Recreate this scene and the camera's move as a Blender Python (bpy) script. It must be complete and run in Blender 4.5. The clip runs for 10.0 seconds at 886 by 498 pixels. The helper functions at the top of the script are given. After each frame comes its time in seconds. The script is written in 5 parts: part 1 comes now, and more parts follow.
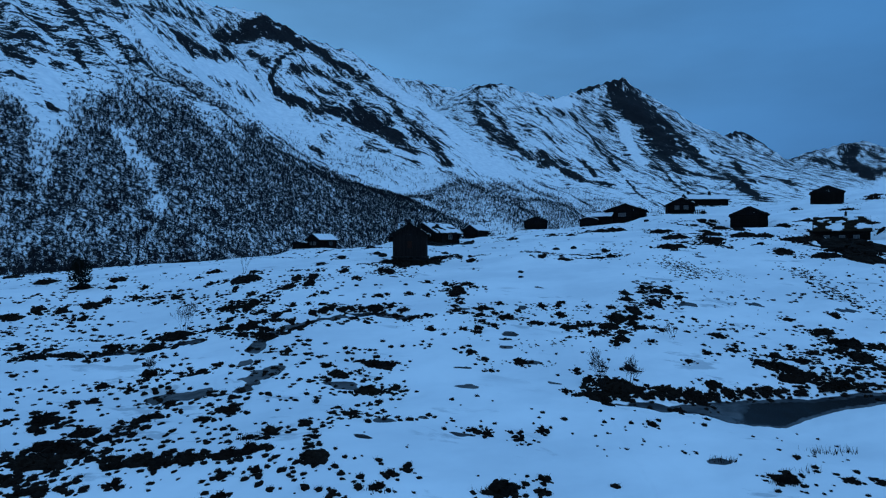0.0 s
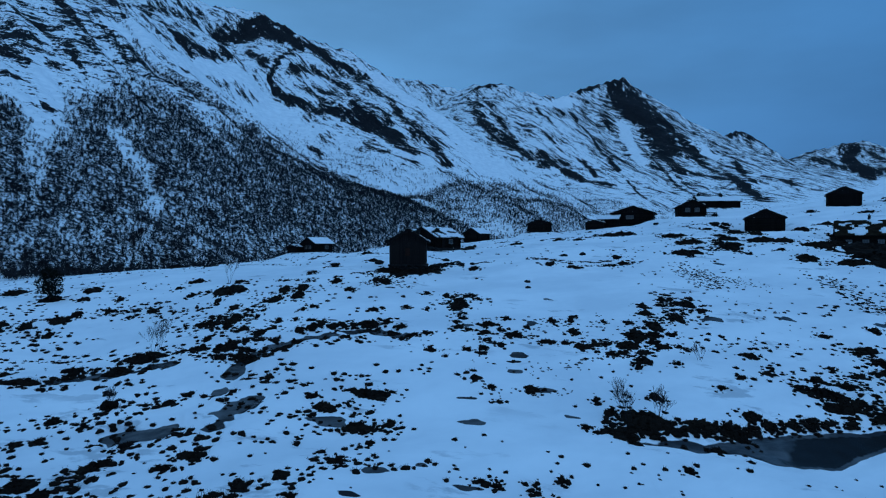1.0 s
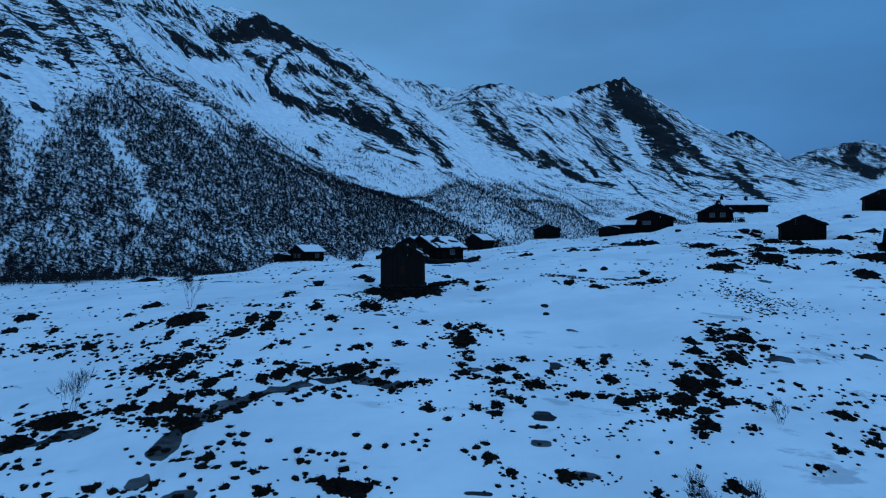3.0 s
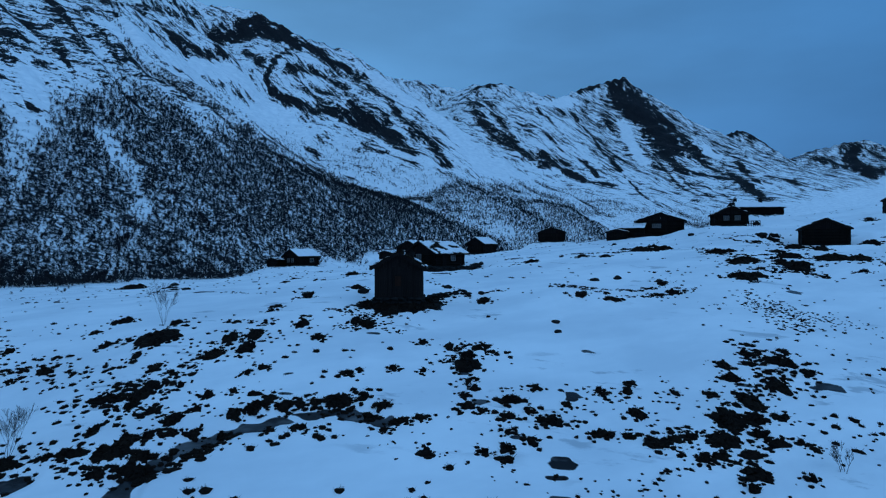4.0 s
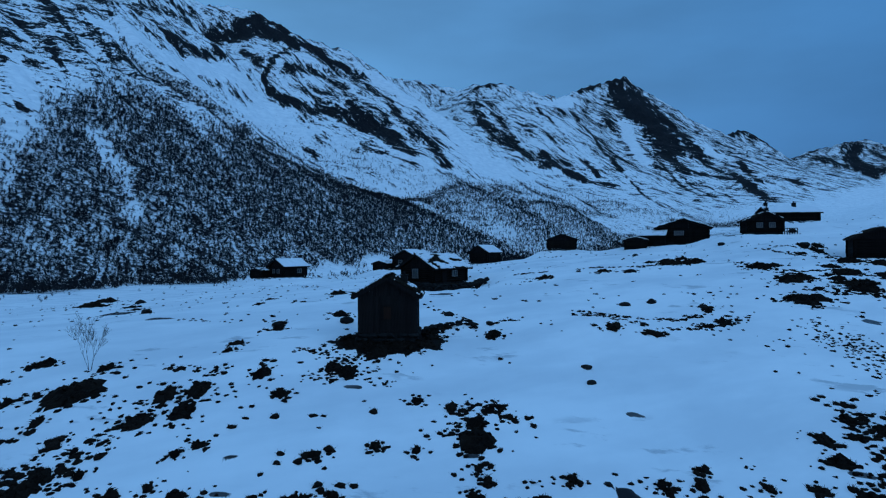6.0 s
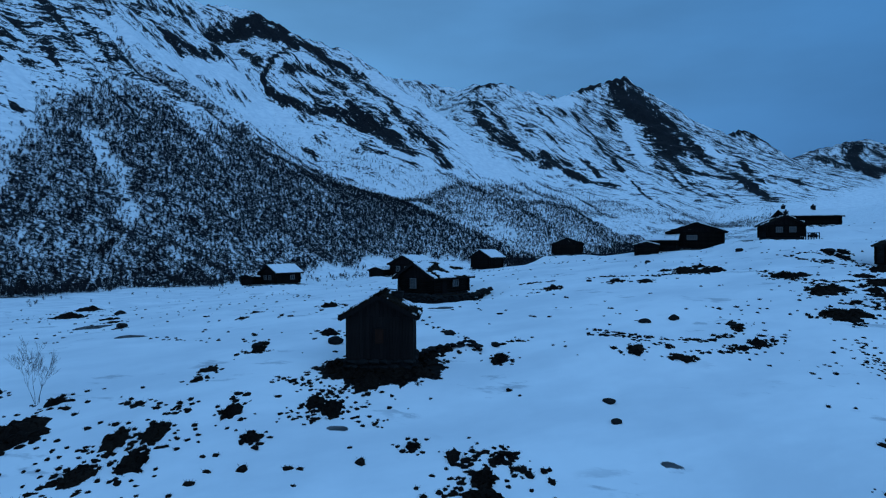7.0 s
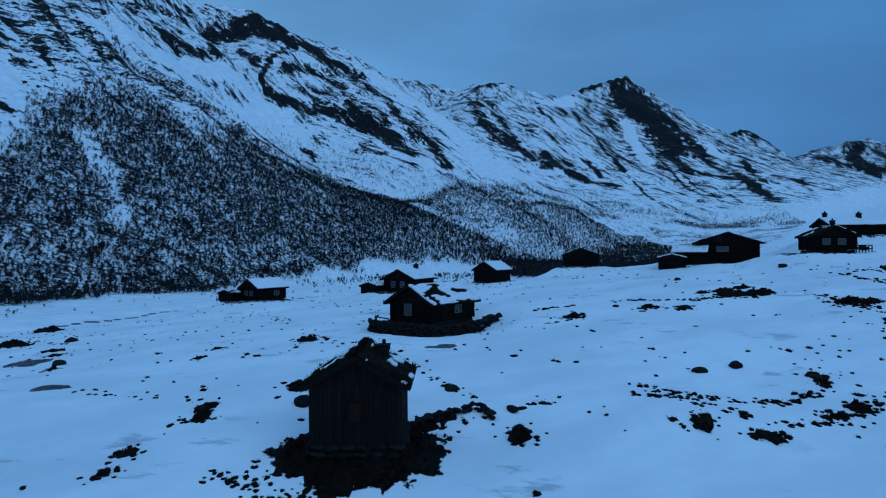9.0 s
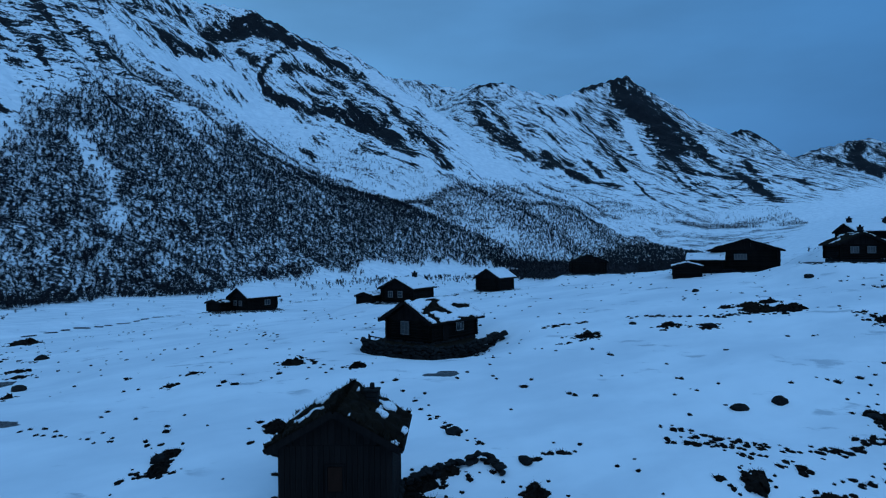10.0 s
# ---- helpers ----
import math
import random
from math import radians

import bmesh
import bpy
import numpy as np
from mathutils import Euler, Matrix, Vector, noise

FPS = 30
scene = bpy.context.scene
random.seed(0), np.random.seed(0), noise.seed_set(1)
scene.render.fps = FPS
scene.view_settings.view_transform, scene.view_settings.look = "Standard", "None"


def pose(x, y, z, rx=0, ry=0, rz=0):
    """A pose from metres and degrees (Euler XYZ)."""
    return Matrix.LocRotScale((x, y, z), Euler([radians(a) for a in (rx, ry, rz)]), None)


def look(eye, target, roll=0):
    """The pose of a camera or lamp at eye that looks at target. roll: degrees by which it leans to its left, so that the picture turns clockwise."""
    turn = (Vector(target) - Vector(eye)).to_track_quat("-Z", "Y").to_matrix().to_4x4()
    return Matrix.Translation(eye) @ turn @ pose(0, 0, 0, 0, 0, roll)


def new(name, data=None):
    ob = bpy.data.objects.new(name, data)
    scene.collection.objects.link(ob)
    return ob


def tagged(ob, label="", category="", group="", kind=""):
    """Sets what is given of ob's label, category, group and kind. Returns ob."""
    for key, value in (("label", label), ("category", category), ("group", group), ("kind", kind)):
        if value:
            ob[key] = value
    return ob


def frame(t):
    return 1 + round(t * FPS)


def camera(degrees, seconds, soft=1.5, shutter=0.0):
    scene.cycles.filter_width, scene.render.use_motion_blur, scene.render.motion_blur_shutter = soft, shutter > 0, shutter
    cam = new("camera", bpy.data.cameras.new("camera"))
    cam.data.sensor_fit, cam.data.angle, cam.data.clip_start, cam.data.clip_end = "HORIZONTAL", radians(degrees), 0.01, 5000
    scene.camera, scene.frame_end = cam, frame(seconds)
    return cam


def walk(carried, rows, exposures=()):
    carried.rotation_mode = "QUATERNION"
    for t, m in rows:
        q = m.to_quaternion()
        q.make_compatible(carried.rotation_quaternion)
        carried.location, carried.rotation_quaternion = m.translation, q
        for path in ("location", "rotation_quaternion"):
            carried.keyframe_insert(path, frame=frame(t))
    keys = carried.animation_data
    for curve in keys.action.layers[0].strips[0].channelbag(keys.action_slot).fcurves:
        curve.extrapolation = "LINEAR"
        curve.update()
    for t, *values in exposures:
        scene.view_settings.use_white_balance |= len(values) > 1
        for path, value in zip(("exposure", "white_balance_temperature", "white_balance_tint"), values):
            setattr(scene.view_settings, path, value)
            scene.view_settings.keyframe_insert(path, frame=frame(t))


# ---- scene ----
# The plan is drawn in units of 1.2 m; U turns it into metres. Heights are counted from the first eye, at EYE.
U, EYE = 1.2, 12.0
cam = camera(72.0, 10.0, 1.15)
# seconds, x, y, z, yaw, pitch, roll
ROWS = [
    (0, 0.0, 0.0, 12.0, 0.0, 0.0, 0.0),
    (1, -0.076, 5.097, 12.808, -0.014, 0.022, -0.065),
    (2, -0.125, 10.232, 13.597, -0.023, 0.042, -0.127),
    (3, -0.153, 15.393, 14.375, -0.027, 0.06, -0.187),
    (4, -0.164, 20.563, 15.155, -0.027, 0.077, -0.245),
    (5, -0.161, 25.73, 15.946, -0.023, 0.092, -0.301),
    (6, -0.149, 30.878, 16.76, -0.014, 0.104, -0.355),
    (7, -0.131, 35.993, 17.606, 0.0, 0.116, -0.407),
    (8, -0.113, 41.062, 18.495, 0.019, 0.125, -0.457),
    (9, -0.099, 46.069, 19.439, 0.042, 0.133, -0.504),
    (10, -0.091, 51.0, 20.447, 0.069, 0.139, -0.55),
]
walk(cam, [(t, pose(x, y, z, 90 + pitch, 0, yaw) @ pose(0, 0, 0, 0, 0, roll)) for t, x, y, z, yaw, pitch, roll in ROWS])

# ---------------------------------------------------------------- light
world = bpy.data.worlds.new("dusk_sky")
scene.world = world
world.use_nodes = True
wn, wl = world.node_tree.nodes, world.node_tree.links
wn.clear()
w_out = wn.new("ShaderNodeOutputWorld")
w_bg = wn.new("ShaderNodeBackground")
w_sky = wn.new("ShaderNodeTexSky")
w_sky.sky_type, w_sky.sun_disc = "NISHITA", False
w_sky.sun_elevation, w_sky.sun_rotation = radians(4), radians(200)
w_co = wn.new("ShaderNodeTexCoord")
w_sep = wn.new("ShaderNodeSeparateXYZ")
wl.new(w_co.outputs["Generated"], w_sep.inputs[0])
w_ramp = wn.new("ShaderNodeValToRGB")
w_ramp.color_ramp.interpolation = "EASE"
w_ramp.color_ramp.elements[0].position, w_ramp.color_ramp.elements[0].color = 0.0, (0.052, 0.185, 0.42, 1)
w_ramp.color_ramp.elements[1].position, w_ramp.color_ramp.elements[1].color = 1.0, (0.16, 0.40, 0.80, 1)
mid = w_ramp.color_ramp.elements.new(0.30)
mid.color = (0.088, 0.262, 0.54, 1)
wl.new(w_sep.outputs["Z"], w_ramp.inputs[0])
# soft cloud layer, stretched along the horizon
w_map = wn.new("ShaderNodeMapping")
w_map.inputs["Scale"].default_value = (1.0, 1.0, 3.2)
wl.new(w_co.outputs["Generated"], w_map.inputs[0])
w_noise = wn.new("ShaderNodeTexNoise")
w_noise.inputs["Scale"].default_value, w_noise.inputs["Detail"].default_value = 1.7, 6.0
w_noise.inputs["Roughness"].default_value = 0.48
wl.new(w_map.outputs[0], w_noise.inputs["Vector"])
w_cl = wn.new("ShaderNodeMapRange")
w_cl.inputs["From Min"].default_value, w_cl.inputs["From Max"].default_value = 0.3, 0.72
w_cl.inputs["To Min"].default_value, w_cl.inputs["To Max"].default_value = 0.72, 1.25
wl.new(w_noise.outputs["Fac"], w_cl.inputs["Value"])
w_mul = wn.new("ShaderNodeMixRGB")
w_mul.blend_type = "MULTIPLY"
w_mul.inputs[0].default_value = 1.0
wl.new(w_ramp.outputs[0], w_mul.inputs[1])
wl.new(w_cl.outputs[0], w_mul.inputs[2])
w_east = wn.new("ShaderNodeMapRange")
w_east.inputs["From Min"].default_value, w_east.inputs["From Max"].default_value = -0.25, 0.75
w_east.inputs["To Min"].default_value, w_east.inputs["To Max"].default_value = 0.0, 1.0
wl.new(w_sep.outputs["X"], w_east.inputs["Value"])
w_mul2 = wn.new("ShaderNodeMixRGB")
w_mul2.blend_type = "MULTIPLY"
w_mul2.inputs[0].default_value = 1.0
wl.new(w_mul.outputs[0], w_mul2.inputs[1])
w_tint = wn.new("ShaderNodeMixRGB")
w_tint.inputs[1].default_value, w_tint.inputs[2].default_value = (1.14, 1.10, 1.06, 1), (0.38, 0.60, 0.74, 1)
wl.new(w_east.outputs[0], w_tint.inputs[0])
wl.new(w_tint.outputs[0], w_mul2.inputs[2])
w_add = wn.new("ShaderNodeMixRGB")
w_add.blend_type = "ADD"
w_add.inputs[0].default_value = 0.006
wl.new(w_mul2.outputs[0], w_add.inputs[1])
wl.new(w_sky.outputs[0], w_add.inputs[2])
wl.new(w_add.outputs[0], w_bg.inputs[0])
w_bg.inputs[1].default_value = 1.0
wl.new(w_bg.outputs[0], w_out.inputs[0])

sun = new("overcast_sun", bpy.data.lights.new("overcast_sun", "SUN"))
sun.data.energy, sun.data.angle, sun.data.color = 0.72, radians(50), (0.33, 0.62, 1.0)
sun.matrix_world = look((120, -100, 125), (0, 0, 0))

# ---------------------------------------------------------------- noise for shapes
TURN = np.arange(1024) * (2 * np.pi / 1024)
TURN_X, TURN_Y = np.cos(TURN), np.sin(TURN)


def perlin(x, y, seed=0):
    xi, yi = np.floor(x).astype(np.int64), np.floor(y).astype(np.int64)
    fx, fy = x - xi, y - yi

    def grad(ix, iy, dx, dy):
        h = (ix * 374761393 + iy * 668265263 + seed * 1442695041) & 0x7FFFFFFF
        h = ((h ^ (h >> 13)) * 1274126177) & 0x7FFFFFFF
        a = (h ^ (h >> 16)) & 1023
        return TURN_X[a] * dx + TURN_Y[a] * dy

    u, v = fx * fx * fx * (fx * (fx * 6 - 15) + 10), fy * fy * fy * (fy * (fy * 6 - 15) + 10)
    a = grad(xi, yi, fx, fy) * (1 - u) + grad(xi + 1, yi, fx - 1, fy) * u
    b = grad(xi, yi + 1, fx, fy - 1) * (1 - u) + grad(xi + 1, yi + 1, fx - 1, fy - 1) * u
    return (a * (1 - v) + b * v) * 1.45


def fbm(x, y, octaves, seed=0, gain=0.5):
    total, amp, f = 0.0, 1.0, 1.0
    for k in range(octaves):
        total = total + amp * perlin(x * f, y * f, seed + k)
        amp, f = amp * gain, f * 2.03
    return total


def step(a, b, v):
    t = np.clip((v - a) / (b - a), 0, 1)
    return t * t * (3 - 2 * t)


def line_far(x, y, pts):
    """Distance to a polyline and the share of its length (0 to 1) at the nearest point."""
    best, share = np.full(np.shape(x), 1e9), np.zeros(np.shape(x))
    lens = [math.dist(a[:2], b[:2]) for a, b in zip(pts, pts[1:])]
    run, whole = 0.0, sum(lens)
    for a, b, n in zip(pts, pts[1:], lens):
        t = np.clip(((x - a[0]) * (b[0] - a[0]) + (y - a[1]) * (b[1] - a[1])) / (n * n), 0, 1)
        d = np.hypot(x - a[0] - t * (b[0] - a[0]), y - a[1] - t * (b[1] - a[1]))
        share = np.where(d < best, (run + t * n) / whole, share)
        best = np.minimum(best, d)
        run += n
    return best, share


def ridge_roof(x, y, pts, slope, round_off=0.0, ease=0.0):
    """Height of the flanks that fall from a crest line of x, y, height; with ease they flatten out that far below into screes."""
    best = np.full(np.shape(x), -1e9)
    for a, b in zip(pts, pts[1:]):
        n = math.dist(a[:2], b[:2])
        t = np.clip(((x - a[0]) * (b[0] - a[0]) + (y - a[1]) * (b[1] - a[1])) / (n * n), 0, 1)
        d = np.hypot(x - a[0] - t * (b[0] - a[0]), y - a[1] - t * (b[1] - a[1]))
        d = np.sqrt(d * d + round_off * round_off) - round_off
        fall = slope * ease * (1 - np.exp(-d / ease)) if ease else slope * d
        best = np.maximum(best, a[2] + t * (b[2] - a[2]) - fall)
    return best


# ---------------------------------------------------------------- the lie of the land
HILL = (7.23, -5.827, -1.675, 2.637, 0.746, 6.046, 0.892, -2.68, -1.194, 0.969, 1.511, 0.797, -1.195, -0.951)

# crest lines of the mountains: x, y, height; then the slope on either flank
RIB = [(-737, 930, 620), (-531, 791, 425), (-355, 656, 274), (-252, 529, 167), (-191, 510, 119), (-139, 515, 84), (-93, 545, 62), (-45, 600, 53), (10, 650, 38), (69, 700, 23), (140, 760, 7), (230, 840, -3)]
BACK = [(-737, 930, 620), (-560, 880, 470), (-430, 860, 385), (-411, 1000, 413), (-285, 980, 378), (-226, 960, 339), (-152, 1000, 325), (-116, 1050, 303)]
SPUR = [(-225, 955, 330), (-144, 950, 305), (-91, 940, 245), (-38, 920, 184), (5, 907, 127), (97, 900, 74)]
FAR = [(-353, 1700, 427), (-187, 1700, 493), (-69, 1700, 474), (47, 1650, 434), (92, 1500, 405), (145, 1480, 405), (192, 1520, 396), (305, 1600, 399), (403, 1700, 455),
       (513, 1750, 493), (600, 1800, 462), (695, 1880, 428), (920, 2080, 378), (1025, 2200, 416), (1101, 2250, 440), (1190, 2300, 405), (1245, 2350, 330), (1330, 2400, 215)]
FAR_SPUR = [(145, 1480, 405), (222, 1440, 322), (283, 1350, 214), (354, 1250, 111)]
PEAK_SPUR = [(513, 1750, 493), (590, 1660, 330), (682, 1560, 190), (770, 1460, 100)]
EAST = [(1546, 3000, 364), (1635, 3000, 420), (1796, 3000, 481), (2024, 3050, 534), (2143, 3100, 554), (2325, 3200, 531), (2801, 3300, 645)]
STREAM_LEFT = [(-21.6, 38.1), (-20.2, 38.4), (-18.4, 39.2), (-16.2, 39.8)]
STREAM_MID = [(-2.7, 44.2), (-5.0, 45.0), (-7.4, 43.9), (-9.4, 42.8), (-10.6, 41.6), (-11.7, 39.5), (-11.6, 36.1), (-11.4, 35.4)]
STREAM_LOW = [(-9.5, 34.3), (-10.1, 33.1), (-10.6, 32.0), (-11.5, 31.6), (-13.1, 31.4), (-14.8, 31.5)]
# the frozen pond: its shores
POND_FAR = [(8.1, 31.6), (9.5, 31.6), (11.0, 32.2), (11.8, 31.9), (13.6, 32.8), (15.1, 33.5), (16.6, 34.1), (19.7, 34.6), (23.0, 34.7), (27.0, 34.6)]
POND_NEAR = [(8.1, 31.6), (9.9, 31.2), (11.2, 31.0), (13.4, 31.4), (14.5, 31.0), (16.1, 31.2), (17.7, 31.5), (19.1, 32.4), (20.8, 33.2), (22.3, 33.5), (25.5, 33.5)]
# thin ice and melt pools: x, y, half length, half width
ICE = [
    (19.2, 47.6, 0.9, 0.3), (1.5, 45.7, 0.6, 0.3), (24.7, 48.9, 0.9, 0.3), (-2.6, 27.3, 0.6, 0.3), (-5.1, 31.7, 0.9, 0.3), (-0.9, 28.1, 0.3, 0.2),
    (1.2, 34.6, 0.6, 0.2), (-3.4, 25.4, 0.5, 0.2), (11.7, 25.9, 0.7, 0.3), (0.8, 26.7, 0.6, 0.2), (4.4, 40.7, 0.8, 0.3), (31.8, 47.9, 1.1, 0.4),
    (27.4, 64.9, 0.9, 0.6), (-9.7, 33.4, 1.1, 0.9), (6.1, 46.8, 0.4, 0.2), (5.7, 47.3, 0.3, 0.1), (7, 45.9, 0.3, 0.1), (8.7, 52.5, 0.7, 0.2),
    (-8.5, 48.1, 0.5, 0.2), (-8, 48.3, 0.5, 0.2), (-21.6, 71.5, 1.3, 0.9), (-31, 83.7, 1.7, 1.7), (31.4, 72.5, 0.9, 0.7), (-4.3, 54.5, 0.6, 0.2),
]
ICE += [
    (-7.6, 46.1, 0.6, 0.2), (14.9, 47.6, 0.7, 0.2), (0, 75.6, 0.9, 0.5), (-0.9, 75.2, 0.5, 0.2),
]
ICE += [
    (1.2, 32.2, 0.8, 0.3), (5.5, 36.3, 0.8, 0.25), (4, 38.5, 0.7, 0.3), (4, 39.9, 0.6, 0.15), (19.2, 47.3, 0.8, 0.3), (25.3, 48.5, 0.9, 0.2), (-5.4, 32.1, 1, 0.4), (6, 33.2, 0.5, 0.2), (2.9, 42.5, 0.5, 0.15), (6, 46.3, 0.6, 0.25), (19.1, 47.7, 0.9, 0.3), (4.5, 41.2, 0.5, 0.2), (1, 48.6, 0.5, 0.2), (8.5, 51.8, 0.4, 0.15), (8.2, 52.4, 0.4, 0.15), (8.6, 51.7, 0.4, 0.15), (-0.3, 75.2, 1.2, 0.5),
]
# knolls and hollows: x, y, rise, reach
KNOLLS = [(-25, 44.5, -1.5, 8.5), (18, 50.5, 0.5, 5.0), (9, 64, 0.45, 4.5), (19, 31.5, -0.9, 5.0), (-4.5, 23.5, 0.7, 5.0), (-17.5, 32.5, -0.7, 6.0), (-9.5, 58, 0.5, 6.0), (-30, 83, -0.6, 8.0), (38, 97, 0.6, 6.0)]
# levelled pads of the huts: x, y, height, radius
PADS = [(-3.3, 61.9, -1.18, 2.7), (-0.5, 85.5, 0.0, 4.0), (-4.5, 111, 1.4, 5.0), (6.5, 120, 2.0, 3.5), (-24, 116, 0.15, 5.0), (18.4, 121, 3.95, 3.5),
        (33, 110, 4.5, 5.5), (38, 100.5, 5.7, 4.5), (46, 108, 7.5, 4.5), (43, 87, 2.9, 4.0), (63.5, 102, 7.4, 3.5), (51, 78, 0.3, 4.0)]


def valley(x, y):
    """Along the valley and across it, towards the mountain side."""
    return 0.61 * x + 0.79 * y, (-0.54 * x + 0.42 * y - 184) / 0.684


def fall_line(x, y):
    """Across and along the streaks: the near crags dip along the valley side, the far faces straight down."""
    far = step(1000, 1120, y)
    return (0.61 + 0.219 * far) * x + (0.79 - 0.231 * far) * y, (0.231 * far - 0.79) * x + (0.61 + 0.219 * far) * y


def soft_plus(v, k):
    return np.logaddexp(0, v / k) * k


def base_land(x, y):
    s, n = valley(x, y)
    wide = -9.5 + 0.105 * soft_plus(s - 540, 70) + (0.11 + 0.03 * step(150, 350, s)) * soft_plus(-112 - n, 10)
    u, v = np.clip(x, -62, 90) / 50, (np.clip(y, 0, 135) - 65) / 50
    powers = [(i, j) for i in range(4) for j in range(5 - i) if (i, j) != (0, 0)] + [(0, 0)]
    hill = sum(c * u**i * v**j for c, (i, j) in zip(HILL, powers))
    near = (1 - step(78, 150, np.hypot((x - 8) * 0.9, y - 65))) * (1 - step(-198, -118, n)) * (1 - step(106, 150, y))
    z = wide * (1 - near) + hill * near
    for px, py, dz, r in KNOLLS:
        z = z + dz * np.exp(-((x - px) ** 2 + (y - py) ** 2) / (r * r))
    for px, py, pz, r in PADS:
        w = 1 - step(r * 0.55, r * 1.9, np.hypot(x - px, y - py))
        z = z * (1 - w) + pz * w
    return z


def mountains(x, y):
    s, n = valley(x, y)
    warp_x, warp_y = x + 26 * fbm(x / 190, y / 190, 3, 11), y + 26 * fbm(x / 190, y / 190, 3, 21)
    top = np.full(np.shape(x), -1e9)
    for pts, slope, ease in ((BACK, 0.80, 0), (SPUR, 0.72, 0), (FAR, 0.78, 950), (FAR_SPUR, 0.88, 700), (PEAK_SPUR, 0.95, 800), (EAST, 0.55, 2600)):
        d, _ = line_far(x, y, pts)
        w = step(5, 60, d)
        z = ridge_roof(x, y, pts, slope, 0, ease) * (1 - w) + ridge_roof(warp_x, warp_y, pts, slope, 0, ease) * w
        m = np.maximum(top, z)
        top = m + 3.0 * np.exp(-np.abs(top - z) / 6.0) * (top > -1e8) * step(20, 80, m)
    # the steep far sides of the great peak and of the round summit
    top = top - 28 * np.exp(-(((x - 655) / 85) ** 2) - ((y - 1600) / 190) ** 2) - 30 * np.exp(-(((x - 790) / 75) ** 2) - ((y - 1440) / 140) ** 2)
    top = top - 55 * np.exp(-(((x - 1225) / 42) ** 2) - ((y - 2250) / 160) ** 2)
    # the open front face left of the rib, and the gully side right of it
    xs, ys, zs = (np.array(c, float) for c in zip(*RIB))
    lens = np.hypot(np.diff(xs), np.diff(ys))
    shares = np.concatenate([[0], np.cumsum(lens)]) / lens.sum()
    d, share = line_far(x, y, RIB)
    face = front_face(x, y) + np.interp(share, shares, zs - front_face(xs, ys)) * np.exp(-d / 90)
    gully = ridge_roof(x, y, RIB[2:], 0.75 - 0.47 * step(-120, 60, x), 18)
    return np.maximum(top, np.where(left_of_rib(x, y), face, gully))


def front_face(x, y):
    return -0.54 * x + 0.42 * y - 193


def left_of_rib(x, y):
    return y < np.interp(x, [p[0] for p in RIB], [p[1] for p in RIB])


def wet(x, y):
    """Share of open ice (0 to 1) and how deep the bed lies under the snow beside it."""
    rag = 0.35 * fbm(x / 1.1, y / 1.1, 3, 91)
    ice, bed = np.zeros(np.shape(x)), np.zeros(np.shape(x))
    for pts, half in ((STREAM_LEFT, 0.60), (STREAM_MID, 0.46), (STREAM_LOW, 0.70)):
        d, share = line_far(x, y, pts)
        half = half * (0.7 + 0.9 * np.abs(perlin(share * 9, share * 0 + half * 7, 95)))
        gap = step(-0.5, -0.25, perlin(x / 1.9 + half.mean() * 9, y / 1.5, 93))
        ice = np.maximum(ice, 0.74 * gap * (1 - step(half * 0.5, half * 1.6, d + rag * 0.6)))
        bed = np.maximum(bed, 0.22 * (1 - step(half, half + 0.7, d)))
    far_y = np.interp(x, *zip(*POND_FAR))
    near_y = np.interp(x, *zip(*POND_NEAR))
    inside = np.minimum(far_y - y, y - near_y) + 0.25 * rag
    inside = np.where(x < POND_NEAR[0][0], -1, inside) - 0.3 * step(24, 27, x)
    open_water = step(15.5, 18.5, x + 0.8 * (far_y - y) + 1.5 * rag)
    ice = np.maximum(ice, step(-0.3, 0.35, inside) * (0.72 + 0.28 * open_water))
    bed = np.maximum(bed, 0.30 * step(-1.3, 0.3, inside))
    for px, py, a, b in ICE:
        by = (np.abs(x - px) < 2.2 * a) & (np.abs(y - py) < 2.2 * b)
        d = np.hypot((x[by] - px) / a, (y[by] - py) / b) + rag[by] * 1.1
        ice[by] = np.maximum(ice[by], 0.7 * (1 - step(0.5, 1.3, d)))
    s, n = valley(x, y)
    bend = n + 86 + 7 * np.sin(s / 37) + 2 * perlin(s / 9, s * 0, 97)
    ice = np.maximum(ice, 0.75 * (1 - step(0.5, 1.1, np.abs(bend))) * step(60, 80, np.hypot(x, y)) * (1 - step(250, 300, s)))
    bed = np.maximum(bed, 0.8 * (1 - step(2.5, 7, np.abs(bend))) * (1 - step(250, 300, s)))
    return ice, bed


